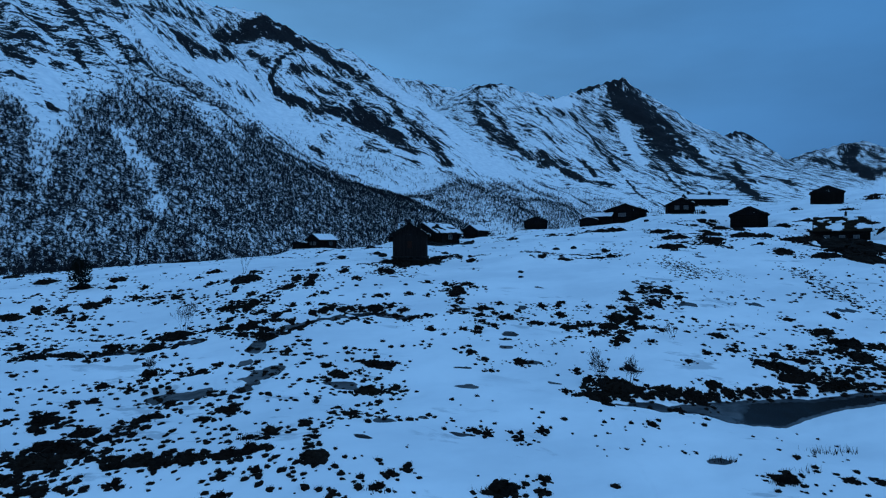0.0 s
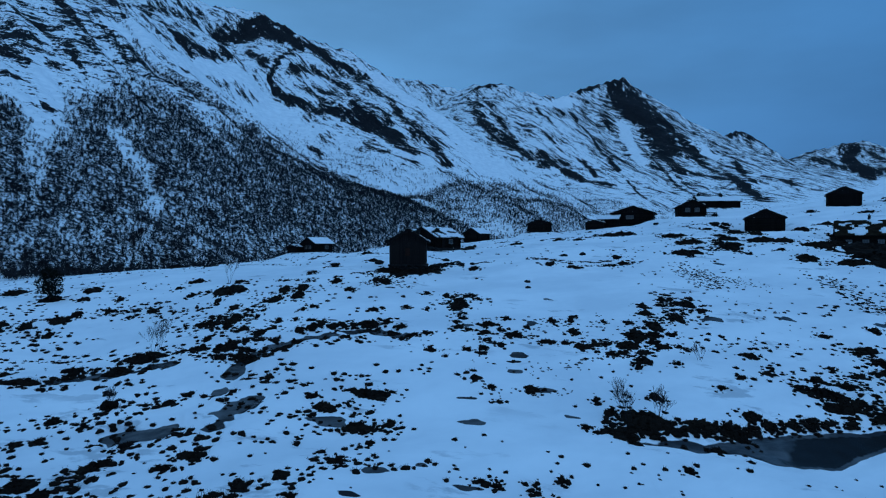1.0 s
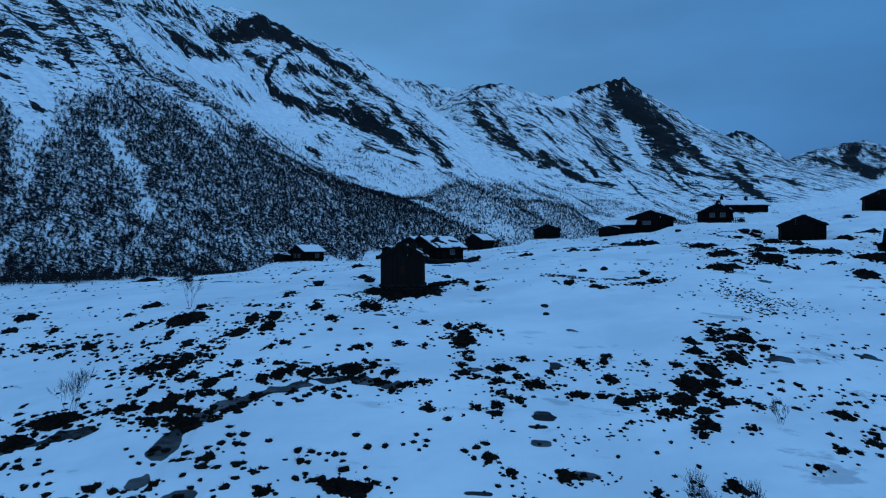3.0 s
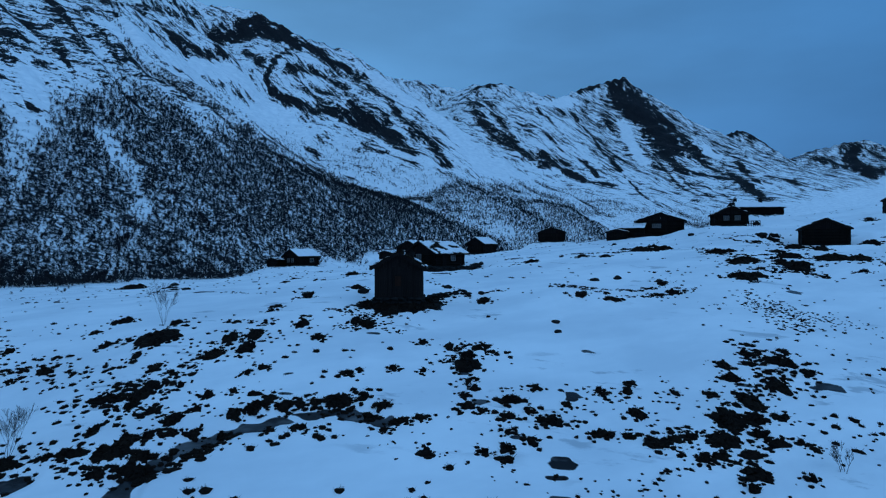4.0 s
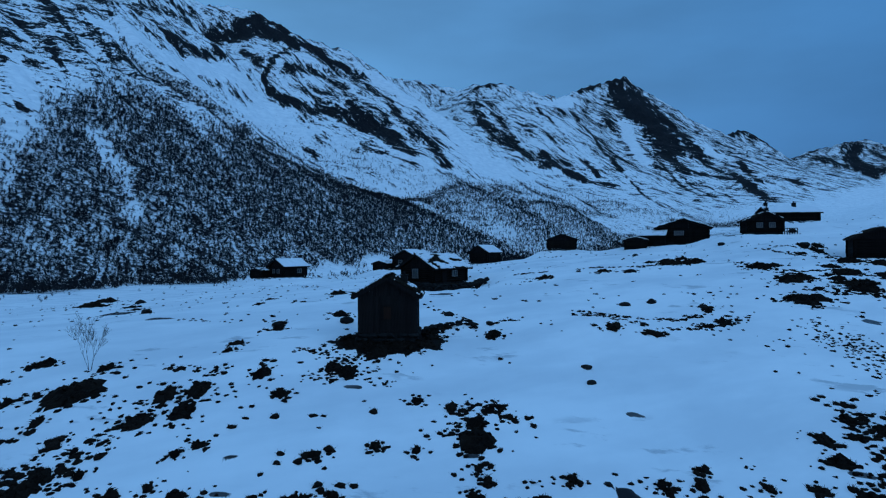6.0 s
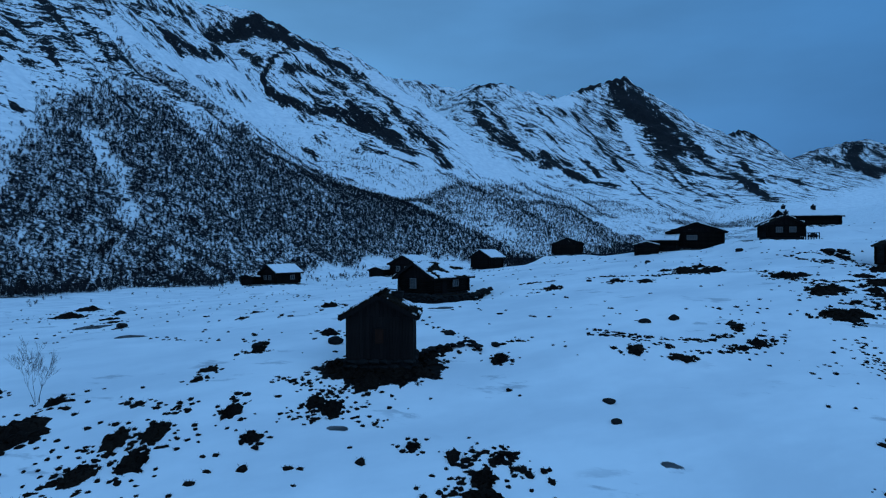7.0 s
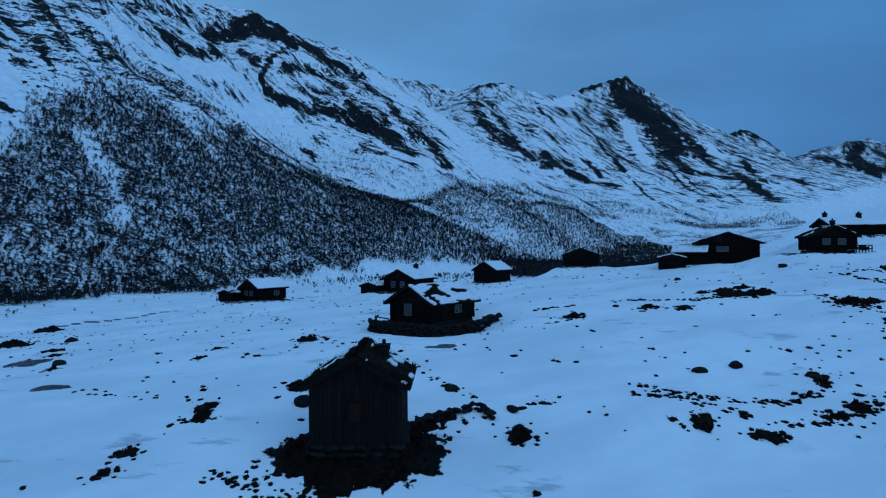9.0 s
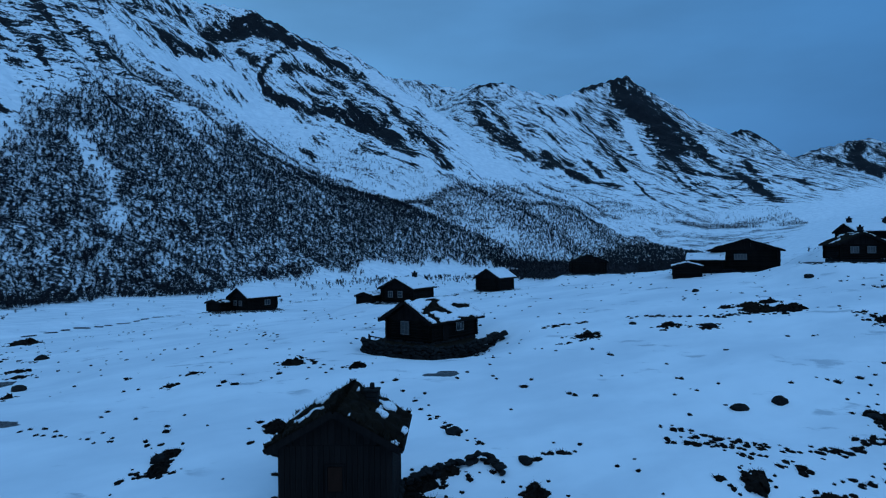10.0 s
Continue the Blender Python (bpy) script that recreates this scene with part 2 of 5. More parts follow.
def land(x, y):
    """Height in plan units and how far up the mountain side a place is (0 to 1)."""
    base = base_land(x, y)
    top, out = np.full(np.shape(x), -90.0), np.hypot(x, y) > 150
    if out.any():
        top[out] = mountains(x[out], y[out])
    s, n = valley(x, y)
    up = step(-2, 40, top - base)
    # gullies and ribs that run down the fall line, and crags
    fa, fb = fall_line(x, y)
    flute = fbm(fa / 26, fb / 190, 4, 31) * 4.8 + fbm(fa / 9, fb / 48, 3, 41) * 1.8
    crag = np.abs(fbm(x / 60, y / 60, 4, 51)) * 9.0
    rough = (flute - crag * 0.6) * step(20, 160, top - base)
    z = np.logaddexp(base / 3.0, top / 3.0) * 3.0 + rough
    # snow lumps on the near ground
    far = np.hypot(x, y)
    lumps = 0.16 * fbm(x / 6.5, y / 6.5, 3, 61) + 0.05 * fbm(x / 1.3, y / 1.3, 2, 71)
    z = z + lumps * (1 - step(140, 260, far)) + 0.8 * fbm(x / 30, y / 30, 2, 81) * step(70, 160, far) * (1 - up)
    z = z - wet(x, y)[1]
    return z, up


def ground_z(x, y):
    """Height of the ground in metres at a place in metres."""
    z, _ = land(np.array([x / U]), np.array([y / U]))
    return float(z[0]) * U + EYE

# ---------------------------------------------------------------- materials
def material(name):
    m = bpy.data.materials.new(name)
    m.use_nodes = True
    return m, m.node_tree.nodes, m.node_tree.links, m.node_tree.nodes["Principled BSDF"]


def simple(name, dark, light, scale=3.0, rough=0.85, bump=0.3, stretch=(1, 1, 1), metallic=0.0, gloss=0.06):
    """A surface of two tones mixed by noise at two scales, with relief and a change of tone from object to object."""
    m, n, l, b = material(name)
    co = n.new("ShaderNodeTexCoord")
    mp = n.new("ShaderNodeMapping")
    mp.inputs["Scale"].default_value = stretch
    l.new(co.outputs["Object"], mp.inputs[0])
    n1, n2 = n.new("ShaderNodeTexNoise"), n.new("ShaderNodeTexNoise")
    for k, sc, de in ((n1, scale, 4), (n2, scale * 9, 6)):
        k.inputs["Scale"].default_value, k.inputs["Detail"].default_value = sc, de
        l.new(mp.outputs[0], k.inputs["Vector"])
    add = n.new("ShaderNodeMath")
    add.operation = "ADD"
    l.new(n1.outputs["Fac"], add.inputs[0])
    l.new(n2.outputs["Fac"], add.inputs[1])
    info = n.new("ShaderNodeObjectInfo")
    vary = n.new("ShaderNodeMath")
    vary.operation = "MULTIPLY_ADD"
    l.new(info.outputs["Random"], vary.inputs[0])
    vary.inputs[1].default_value = 0.35
    l.new(add.outputs[0], vary.inputs[2])
    ramp = n.new("ShaderNodeValToRGB")
    ramp.color_ramp.elements[0].position, ramp.color_ramp.elements[0].color = 0.38, (*dark, 1)
    ramp.color_ramp.elements[1].position, ramp.color_ramp.elements[1].color = 0.78, (*light, 1)
    half = n.new("ShaderNodeMath")
    half.operation = "MULTIPLY"
    half.inputs[1].default_value = 0.5
    l.new(vary.outputs[0], half.inputs[0])
    l.new(half.outputs[0], ramp.inputs[0])
    l.new(ramp.outputs[0], b.inputs["Base Color"])
    b.inputs["Roughness"].default_value, b.inputs["Metallic"].default_value = rough, metallic
    b.inputs["Specular IOR Level"].default_value = gloss
    bp = n.new("ShaderNodeBump")
    bp.inputs["Strength"].default_value, bp.inputs["Distance"].default_value = bump, 0.03
    l.new(n2.outputs["Fac"], bp.inputs["Height"])
    l.new(bp.outputs[0], b.inputs["Normal"])
    return m


M_LOG = simple("tarred_logs", (0.0030, 0.0026, 0.0026), (0.014, 0.0105, 0.0090), 1.5, 0.8, 0.5, (1, 1, 1))
M_BOARD = simple("weathered_boards", (0.0052, 0.0045, 0.0047), (0.019, 0.0145, 0.0138), 2.0, 0.85, 0.4, (6, 6, 0.6))
M_STONE = simple("field_stone", (0.005, 0.005, 0.0053), (0.025, 0.024, 0.024), 2.0, 0.9, 0.6)
M_TURF = simple("roof_turf", (0.0030, 0.0022, 0.0016), (0.020, 0.0135, 0.008), 2.2, 0.95, 0.9)
M_HEATH = simple("heather", (0.0026, 0.0020, 0.0019), (0.020, 0.0135, 0.0100), 1.2, 0.95, 0.9)
M_TWIG = simple("bare_twigs", (0.012, 0.0115, 0.013), (0.048, 0.045, 0.050), 0.6, 0.9, 0.2)
M_PINE = simple("dwarf_conifer", (0.002, 0.003, 0.0025), (0.009, 0.012, 0.008), 1.2, 0.9, 0.5)
M_SNOW = simple("settled_snow", (0.74, 0.77, 0.80), (0.84, 0.86, 0.88), 0.8, 0.6, 0.25)
M_FRAME = simple("pale_window_paint", (0.10, 0.10, 0.10), (0.17, 0.17, 0.17), 3.0, 0.6, 0.1)
M_RED = simple("rust_red_hatch", (0.014, 0.007, 0.005), (0.032, 0.014, 0.010), 3.0, 0.8, 0.3, (4, 4, 0.6))
M_GLASS, gn, gl, gb = material("window_glass")
gb.inputs["Base Color"].default_value = (0.02, 0.025, 0.03, 1)
gb.inputs["Roughness"].default_value = 0.06


def land_material():
    m, n, l, b = material("snowy_ground")
    geo = n.new("ShaderNodeNewGeometry")
    rock, ice, heath, up, scrub = (n.new("ShaderNodeAttribute") for _ in range(5))
    rock.attribute_name, ice.attribute_name, heath.attribute_name, up.attribute_name = "rock", "ice", "heath", "front"
    scrub.attribute_name = "scrub"

    def noise_at(scale, detail, stretch=(1, 1, 1), turn=0.0, rough=0.55):
        mp = n.new("ShaderNodeMapping")
        mp.vector_type = "TEXTURE"
        mp.inputs["Rotation"].default_value = (0, 0, turn)
        mp.inputs["Scale"].default_value = stretch
        l.new(geo.outputs["Position"], mp.inputs[0])
        k = n.new("ShaderNodeTexNoise")
        k.inputs["Scale"].default_value, k.inputs["Detail"].default_value, k.inputs["Roughness"].default_value = scale, detail, rough
        l.new(mp.outputs[0], k.inputs["Vector"])
        return k.outputs["Fac"]

    def math_node(op, a, c, d=None):
        k = n.new("ShaderNodeMath")
        k.operation = op
        for i, v in enumerate((a, c) if d is None else (a, c, d)):
            if isinstance(v, (int, float)):
                k.inputs[i].default_value = v
            else:
                l.new(v, k.inputs[i])
        return k.outputs[0]

    def ranged(v, a, c):
        k = n.new("ShaderNodeMapRange")
        k.interpolation_type = "SMOOTHSTEP"
        l.new(v, k.inputs["Value"])
        k.inputs["From Min"].default_value, k.inputs["From Max"].default_value = a, c
        return k.outputs[0]

    def mix(fac, a, c):
        k = n.new("ShaderNodeMixRGB")
        l.new(fac, k.inputs[0])
        for i, v in ((1, a), (2, c)):
            if isinstance(v, tuple):
                k.inputs[i].default_value = (*v, 1)
            else:
                l.new(v, k.inputs[i])
        return k.outputs[0]

    # crags break through the snow: streaks down the fall line, ledges along it on the front face
    streak = noise_at(0.13, 10, (1.0, 7.0, 5.0), radians(34), 0.75)
    ledge = noise_at(0.17, 9, (4.6, 1.6, 1.0), radians(52.4), 0.72)
    dip = noise_at(0.13, 10, (1.0, 5.0, 3.0), radians(56), 0.75)
    far = n.new("ShaderNodeAttribute")
    far.attribute_name = "far"
    k = n.new("ShaderNodeMix")
    l.new(far.outputs["Fac"], k.inputs["Factor"])
    l.new(dip, k.inputs["A"])
    l.new(streak, k.inputs["B"])
    streak = k.outputs["Result"]
    blot = noise_at(0.28, 8, (1, 1, 1), 0.0, 0.72)
    k = n.new("ShaderNodeMix")
    l.new(up.outputs["Fac"], k.inputs["Factor"])
    l.new(streak, k.inputs["A"])
    l.new(ledge, k.inputs["B"])
    fleck = noise_at(0.45, 6, (1.0, 4.5, 3.2), radians(34), 0.7)
    both = math_node("ADD", math_node("MULTIPLY", k.outputs["Result"], 0.55), math_node("ADD", math_node("MULTIPLY", blot, 0.27), math_node("MULTIPLY", fleck, 0.18)))
    bare = ranged(math_node("ADD", both, math_node("MULTIPLY", math_node("SUBTRACT", rock.outputs["Fac"], 0.5), 0.175)), 0.508, 0.535)
    bare = math_node("MULTIPLY", bare, ranged(rock.outputs["Fac"], 0.04, 0.26))
    fine = noise_at(0.5, 6)
    rock_col = mix(ranged(fine, 0.35, 0.7), (0.0045, 0.0046, 0.0058), (0.024, 0.024, 0.027))
    # snow: faint drifts and crust
    drift = noise_at(0.22, 5, (2.2, 1.0, 1.0), radians(20))
    grain = noise_at(5.0, 4)
    snow_col = mix(ranged(drift, 0.3, 0.7), (0.74, 0.77, 0.80), (0.89, 0.905, 0.92))
    crust = math_node("MULTIPLY", ranged(noise_at(0.5, 6, (2.4, 1.0, 1.0), radians(-8), 0.62), 0.58, 0.66), ranged(noise_at(0.09, 3), 0.46, 0.56))
    snow_col = mix(math_node("MULTIPLY", crust, 0.55), snow_col, (0.30, 0.335, 0.37))
    col = mix(bare, snow_col, rock_col)
    # low scrub and fallen twigs on the wooded slopes
    under = math_node("ADD", math_node("MULTIPLY", noise_at(0.42, 7, (1, 1, 1), 0.0, 0.72), 0.62), math_node("MULTIPLY", noise_at(0.11, 6, (1, 1.5, 1.0), radians(52.4), 0.68), 0.38))
    um = ranged(math_node("ADD", under, math_node("MULTIPLY", math_node("SUBTRACT", scrub.outputs["Fac"], 1.0), 0.20)), 0.445, 0.525)
    um = math_node("MULTIPLY", um, ranged(scrub.outputs["Fac"], 0.03, 0.2))
    scrub_col = mix(ranged(fine, 0.35, 0.7), (0.014, 0.0135, 0.015), (0.055, 0.052, 0.057))
    col = mix(um, col, scrub_col)
    # heath showing through thin snow
    speck = noise_at(2.6, 6, (1, 1, 1), 0.0, 0.7)
    hm = ranged(math_node("ADD", speck, math_node("MULTIPLY", math_node("SUBTRACT", heath.outputs["Fac"], 0.5), 0.9)), 0.5, 0.58)
    hm = math_node("MULTIPLY", hm, ranged(heath.outputs["Fac"], 0.03, 0.12))
    heath_col = mix(ranged(grain, 0.35, 0.7), (0.0022, 0.0017, 0.0016), (0.013, 0.009, 0.007))
    col = mix(hm, col, heath_col)
    crack = noise_at(0.7, 6, (2.5, 1, 1), radians(12))
    ice_col = mix(ranged(crack, 0.35, 0.7), (0.022, 0.024, 0.028), (0.10, 0.105, 0.11))
    ice_col = mix(ranged(noise_at(0.35, 4, (1.6, 1, 1), radians(-20)), 0.52, 0.62), ice_col, (0.012, 0.012, 0.014))
    ice_col = mix(ranged(ice.outputs["Fac"], 0.80, 0.93), ice_col, (0.007, 0.006, 0.006))
    im = ranged(ice.outputs["Fac"], 0.34, 0.46)
    col = mix(im, col, ice_col)
    l.new(col, b.inputs["Base Color"])
    rg = n.new("ShaderNodeMapRange")
    l.new(im, rg.inputs["Value"])
    rg.inputs["To Min"].default_value, rg.inputs["To Max"].default_value = 0.75, 0.22
    l.new(rg.outputs[0], b.inputs["Roughness"])
    sp = n.new("ShaderNodeMapRange")
    l.new(im, sp.inputs["Value"])
    sp.inputs["To Min"].default_value, sp.inputs["To Max"].default_value = 0.04, 0.06
    l.new(sp.outputs[0], b.inputs["Specular IOR Level"])
    bp = n.new("ShaderNodeBump")
    bp.inputs["Strength"].default_value, bp.inputs["Distance"].default_value = 0.35, 0.06
    l.new(math_node("ADD", math_node("MULTIPLY", grain, 0.3), drift), bp.inputs["Height"])
    l.new(bp.outputs[0], b.inputs["Normal"])
    return m


M_LAND = land_material()


# ---------------------------------------------------------------- mesh helpers
def raw_mesh(name, verts, faces, mat, smooth=False):
    """A mesh from arrays: verts (n, 3), faces (m, 3) or (m, 4)."""
    me = bpy.data.meshes.new(name)
    k = faces.shape[1]
    me.vertices.add(len(verts))
    me.vertices.foreach_set("co", np.ascontiguousarray(verts, dtype=np.float32).ravel())
    me.loops.add(faces.size)
    me.loops.foreach_set("vertex_index", np.ascontiguousarray(faces, dtype=np.int32).ravel())
    me.polygons.add(len(faces))
    me.polygons.foreach_set("loop_start", np.arange(0, faces.size, k, dtype=np.int32))
    me.polygons.foreach_set("loop_total", np.full(len(faces), k, dtype=np.int32))
    me.polygons.foreach_set("use_smooth", np.full(len(faces), smooth))
    me.materials.append(mat)
    me.update()
    me.validate()
    return me


def part(name, bm, mat, parent=None, label=""):
    me = bpy.data.meshes.new(name)
    bm.to_mesh(me)
    bm.free()
    me.materials.append(mat)
    ob = new(name, me)
    ob.parent = parent
    if label:
        tagged(ob, label)
    return ob


def box(bm, centre, size, turn=None, bevel=0.0):
    m = Matrix.Translation(centre) @ (turn or Matrix()) @ Matrix.Diagonal((*size, 1))
    made = bmesh.ops.create_cube(bm, size=1.0, matrix=m)["verts"]
    if bevel:
        edges = list({e for v in made for e in v.link_edges})
        bmesh.ops.bevel(bm, geom=edges, offset=bevel, segments=1, affect="EDGES")
    return made


# ---------------------------------------------------------------- ground and mountains, one sheet
# patches of heather and dwarf shrubs: x, y, half width, half depth
HEATHER = []
HEATHER += [
    (-32.5, 54.5, 1, 1.3), (-49.2, 69.5, 1, 1.3), (-37.9, 58.1, 1.1, 1.1), (-29.5, 54.2, 0.5, 0.6), (-30.5, 57.3, 0.8, 1), (-26.5, 54.2, 0.3, 0.4),
    (-26, 51.6, 0.3, 0.4), (-28.1, 50.9, 0.5, 0.6), (-28.6, 49.5, 0.8, 0.9), (-30, 48, 0.5, 0.7), (-31.7, 47.8, 0.6, 0.8), (-32.5, 45.9, 1, 0.7),
    (-27.8, 47.1, 0.4, 0.5), (-23.8, 50.4, 0.2, 0.3), (-18, 40.9, 1.3, 0.7), (-18.8, 39.4, 0.9, 0.7), (-21.3, 39.4, 0.7, 0.5), (-22.7, 37, 1, 0.3),
    (-24.5, 36.7, 0.8, 0.4), (-25.2, 39.2, 0.3, 0.3), (-27.8, 39.9, 0.4, 0.5), (-9.4, 36.8, 0.3, 0.4), (-16.5, 34.3, 0.6, 0.4), (-20.1, 36.6, 0.2, 0.15),
]
HEATHER += [
    (-12.8, 34.9, 0.2, 0.2), (-18.3, 32.7, 0.4, 0.4), (-18.3, 30.2, 0.3, 0.3), (-17.5, 30.6, 0.2, 0.3), (-18.2, 27.9, 0.8, 0.6), (-18, 26.8, 0.4, 0.2),
    (-15.7, 26.7, 0.6, 0.6), (-16, 25.2, 1.1, 0.4), (-14.5, 26, 0.6, 0.3), (-14.9, 24.6, 0.9, 0.3), (-15.8, 23.6, 1.3, 0.5), (-15.8, 22.3, 0.4, 0.5),
    (-12.6, 23.4, 0.6, 0.3), (-11.2, 23.5, 0.9, 0.4), (-9.9, 23.6, 0.7, 0.2), (-8.4, 23.7, 0.7, 0.3), (-7.6, 23.9, 0.7, 0.2), (-7.3, 25.9, 0.4, 0.5),
    (-10.1, 28.5, 0.5, 0.2), (-10.8, 27.6, 0.4, 0.15), (-13.4, 28.2, 0.5, 0.2), (-14, 27.9, 0.4, 0.3), (-8.1, 22.2, 0.3, 0.3), (-6.9, 22.4, 0.2, 0.2),
]
HEATHER += [
    (-4.8, 23, 0.6, 0.7), (-5.2, 24.8, 0.2, 0.2), (-6, 26.6, 0.4, 0.3), (-5.7, 33.2, 0.6, 0.4), (-6.5, 34.5, 0.3, 0.4), (-3.4, 34.8, 0.8, 0.5),
    (-4, 35.1, 0.7, 0.4), (-3.9, 31.3, 0.7, 0.3), (-2.5, 31.9, 0.3, 0.3), (-4.2, 27.9, 0.3, 0.3), (-1.4, 23.3, 0.2, 0.15), (-14.6, 21.4, 0.6, 0.3),
    (-11.8, 21.9, 0.2, 0.15), (-7.7, 21, 0.2, 0.15), (-3.8, 20.9, 0.2, 0.2), (-2.3, 21.6, 0.2, 0.15), (-2, 22.6, 0.2, 0.15), (-13, 39.6, 0.5, 0.3),
    (-11.7, 40.1, 0.7, 0.5), (-13.5, 34.1, 0.5, 0.2), (-13.4, 29.8, 0.2, 0.3), (-16.6, 32.3, 0.2, 0.2), (-21.3, 36.3, 0.3, 0.15), (11.8, 40.4, 0.6, 0.5),
]
HEATHER += [
    (9.4, 33.1, 1.2, 1), (8, 33.8, 0.4, 0.4), (10.9, 35.9, 0.4, 0.5), (12.2, 33.1, 0.9, 0.3), (13.7, 33.1, 0.8, 0.6), (15.4, 34.8, 0.6, 0.3),
    (12.1, 31.4, 0.4, 0.2), (17.4, 34.7, 0.4, 0.3), (16.2, 34.5, 0.5, 0.3), (21, 36.2, 1, 0.5), (20.8, 37.6, 1, 0.4), (21.2, 39, 0.5, 0.3),
    (22.5, 38.2, 0.5, 0.3), (23, 40.4, 0.2, 0.2), (25.8, 45.6, 0.4, 0.5), (18.8, 41.7, 0.5, 0.3), (18.7, 39.5, 0.4, 0.5), (13.8, 40.1, 0.2, 0.2),
    (30, 46.6, 0.5, 0.5), (27, 43.2, 0.8, 0.3), (27.5, 41.4, 1.2, 0.7), (26.6, 39, 0.9, 0.9), (26.9, 37.4, 0.3, 0.5), (22.8, 35.4, 1, 0.3),
]
HEATHER += [
    (24, 39.4, 0.4, 0.3), (29.2, 41.1, 0.4, 0.5), (2.2, 22.7, 0.7, 0.6), (3.8, 23.5, 0.2, 0.15), (3.7, 22.6, 0.2, 0.2), (13.7, 24.4, 0.6, 0.3),
    (16.5, 24.5, 0.2, 0.2), (17.8, 24.7, 0.2, 0.2), (4.5, 27.6, 0.2, 0.15), (1.4, 27.2, 0.2, 0.15), (3.4, 26.6, 0.2, 0.15), (1.9, 27, 0.2, 0.15),
    (9.8, 28.8, 0.2, 0.15), (2.5, 36, 0.2, 0.2), (4.6, 36.2, 0.5, 0.2), (7.7, 35.2, 0.2, 0.2), (6.5, 32.2, 0.2, 0.2), (2.7, 34.3, 0.2, 0.2),
    (8.2, 31.9, 0.2, 0.15), (1.6, 37, 0.3, 0.3), (11.2, 39.4, 0.3, 0.2), (15.1, 37.5, 0.2, 0.2), (16.7, 38.6, 0.2, 0.2), (-15.3, 79.3, 0.3, 0.2),
]
HEATHER += [
    (-15.6, 76.9, 0.3, 0.2), (-38.7, 93.1, 1.3, 0.8), (-4.6, 61.4, 0.6, 0.4), (-3, 60.6, 0.6, 0.4), (-1, 64, 0.8, 0.7), (-5.9, 61.9, 0.5, 0.4),
    (22.8, 88.5, 0.9, 0.5), (24.6, 88.9, 0.8, 0.4), (21, 88.2, 0.5, 0.3), (29.4, 76.5, 1.8, 1.1), (29.9, 81.3, 0.9, 0.6), (37, 81.5, 1.3, 0.8),
    (42.2, 72.7, 1.9, 1.1), (50.8, 82.9, 1.3, 0.8), (43.9, 66.6, 2.2, 1.4), (37.4, 66.8, 0.9, 1.2), (57, 98.9, 0.6, 0.3), (40.8, 92.4, 0.8, 0.5),
    (74.7, 105.7, 1.3, 0.8), (46.7, 83.9, 1.4, 0.8), (39.7, 75.6, 1.5, 0.9), (39, 80.1, 0.9, 0.6), (40.5, 64.6, 1.8, 0.7), (47.2, 68.3, 1.6, 1),
]
HEATHER += [
    (51.1, 85.4, 1, 0.4), (57.4, 81.3, 0.7, 0.3), (61.2, 92.2, 1.1, 0.7), (36, 87.2, 0.7, 0.4), (-9.5, 80.3, 0.8, 0.5), (-5.2, 78.5, 0.5, 0.3),
    (15, 83.7, 0.6, 0.3), (-30.5, 86, 0.5, 0.3), (-25.5, 78, 0.4, 0.2), (-5.6, 60.6, 0.8, 0.7), (-4.5, 59.6, 0.9, 0.5), (-2.7, 59.5, 0.9, 0.5),
    (-1.3, 60.2, 0.7, 0.8), (-0.9, 62.1, 0.7, 0.9), (-5.6, 62.2, 0.45, 0.9), (-0.2, 64.6, 0.7, 0.35), (-17.8, 54.7, 1.5, 2.1), (-18.1, 58.2, 0.5, 0.7),
    (-22.2, 59.7, 0.6, 0.8), (-22.7, 59, 0.3, 0.5), (-22.9, 56.9, 0.3, 0.4), (-20.7, 54.3, 0.4, 0.5), (-17.7, 52, 0.3, 0.5), (-15.7, 50.1, 0.4, 0.6),
]
HEATHER += [
    (-14.5, 49.4, 0.2, 0.3), (-22.5, 51.2, 0.4, 0.5), (-13.1, 51.4, 0.6, 0.7), (-12.9, 53.6, 0.6, 0.8), (-11.5, 54.1, 0.6, 0.8), (-11.4, 52.1, 0.6, 0.8),
    (-9.7, 49.4, 0.3, 0.3), (-10.3, 48.8, 0.2, 0.3), (-9, 55.5, 0.5, 0.7), (-7.6, 53.7, 0.4, 0.5), (-16.5, 46.6, 0.9, 0.4), (-14.9, 46.7, 0.6, 0.9),
    (-14.7, 47.7, 0.5, 0.6), (-14.6, 45.4, 0.3, 0.4), (-13.3, 47.7, 0.2, 0.3), (-11.4, 46.3, 0.3, 0.4), (-10.3, 46.7, 0.2, 0.3), (-8.3, 45.5, 0.4, 0.6),
    (-9.2, 46.1, 0.3, 0.2), (-13.4, 44.8, 0.4, 0.4), (-12, 43.9, 0.5, 0.6), (-8.8, 44.9, 0.5, 0.5), (-9.5, 44.3, 0.4, 0.5), (-7.4, 45, 0.4, 0.5),
]
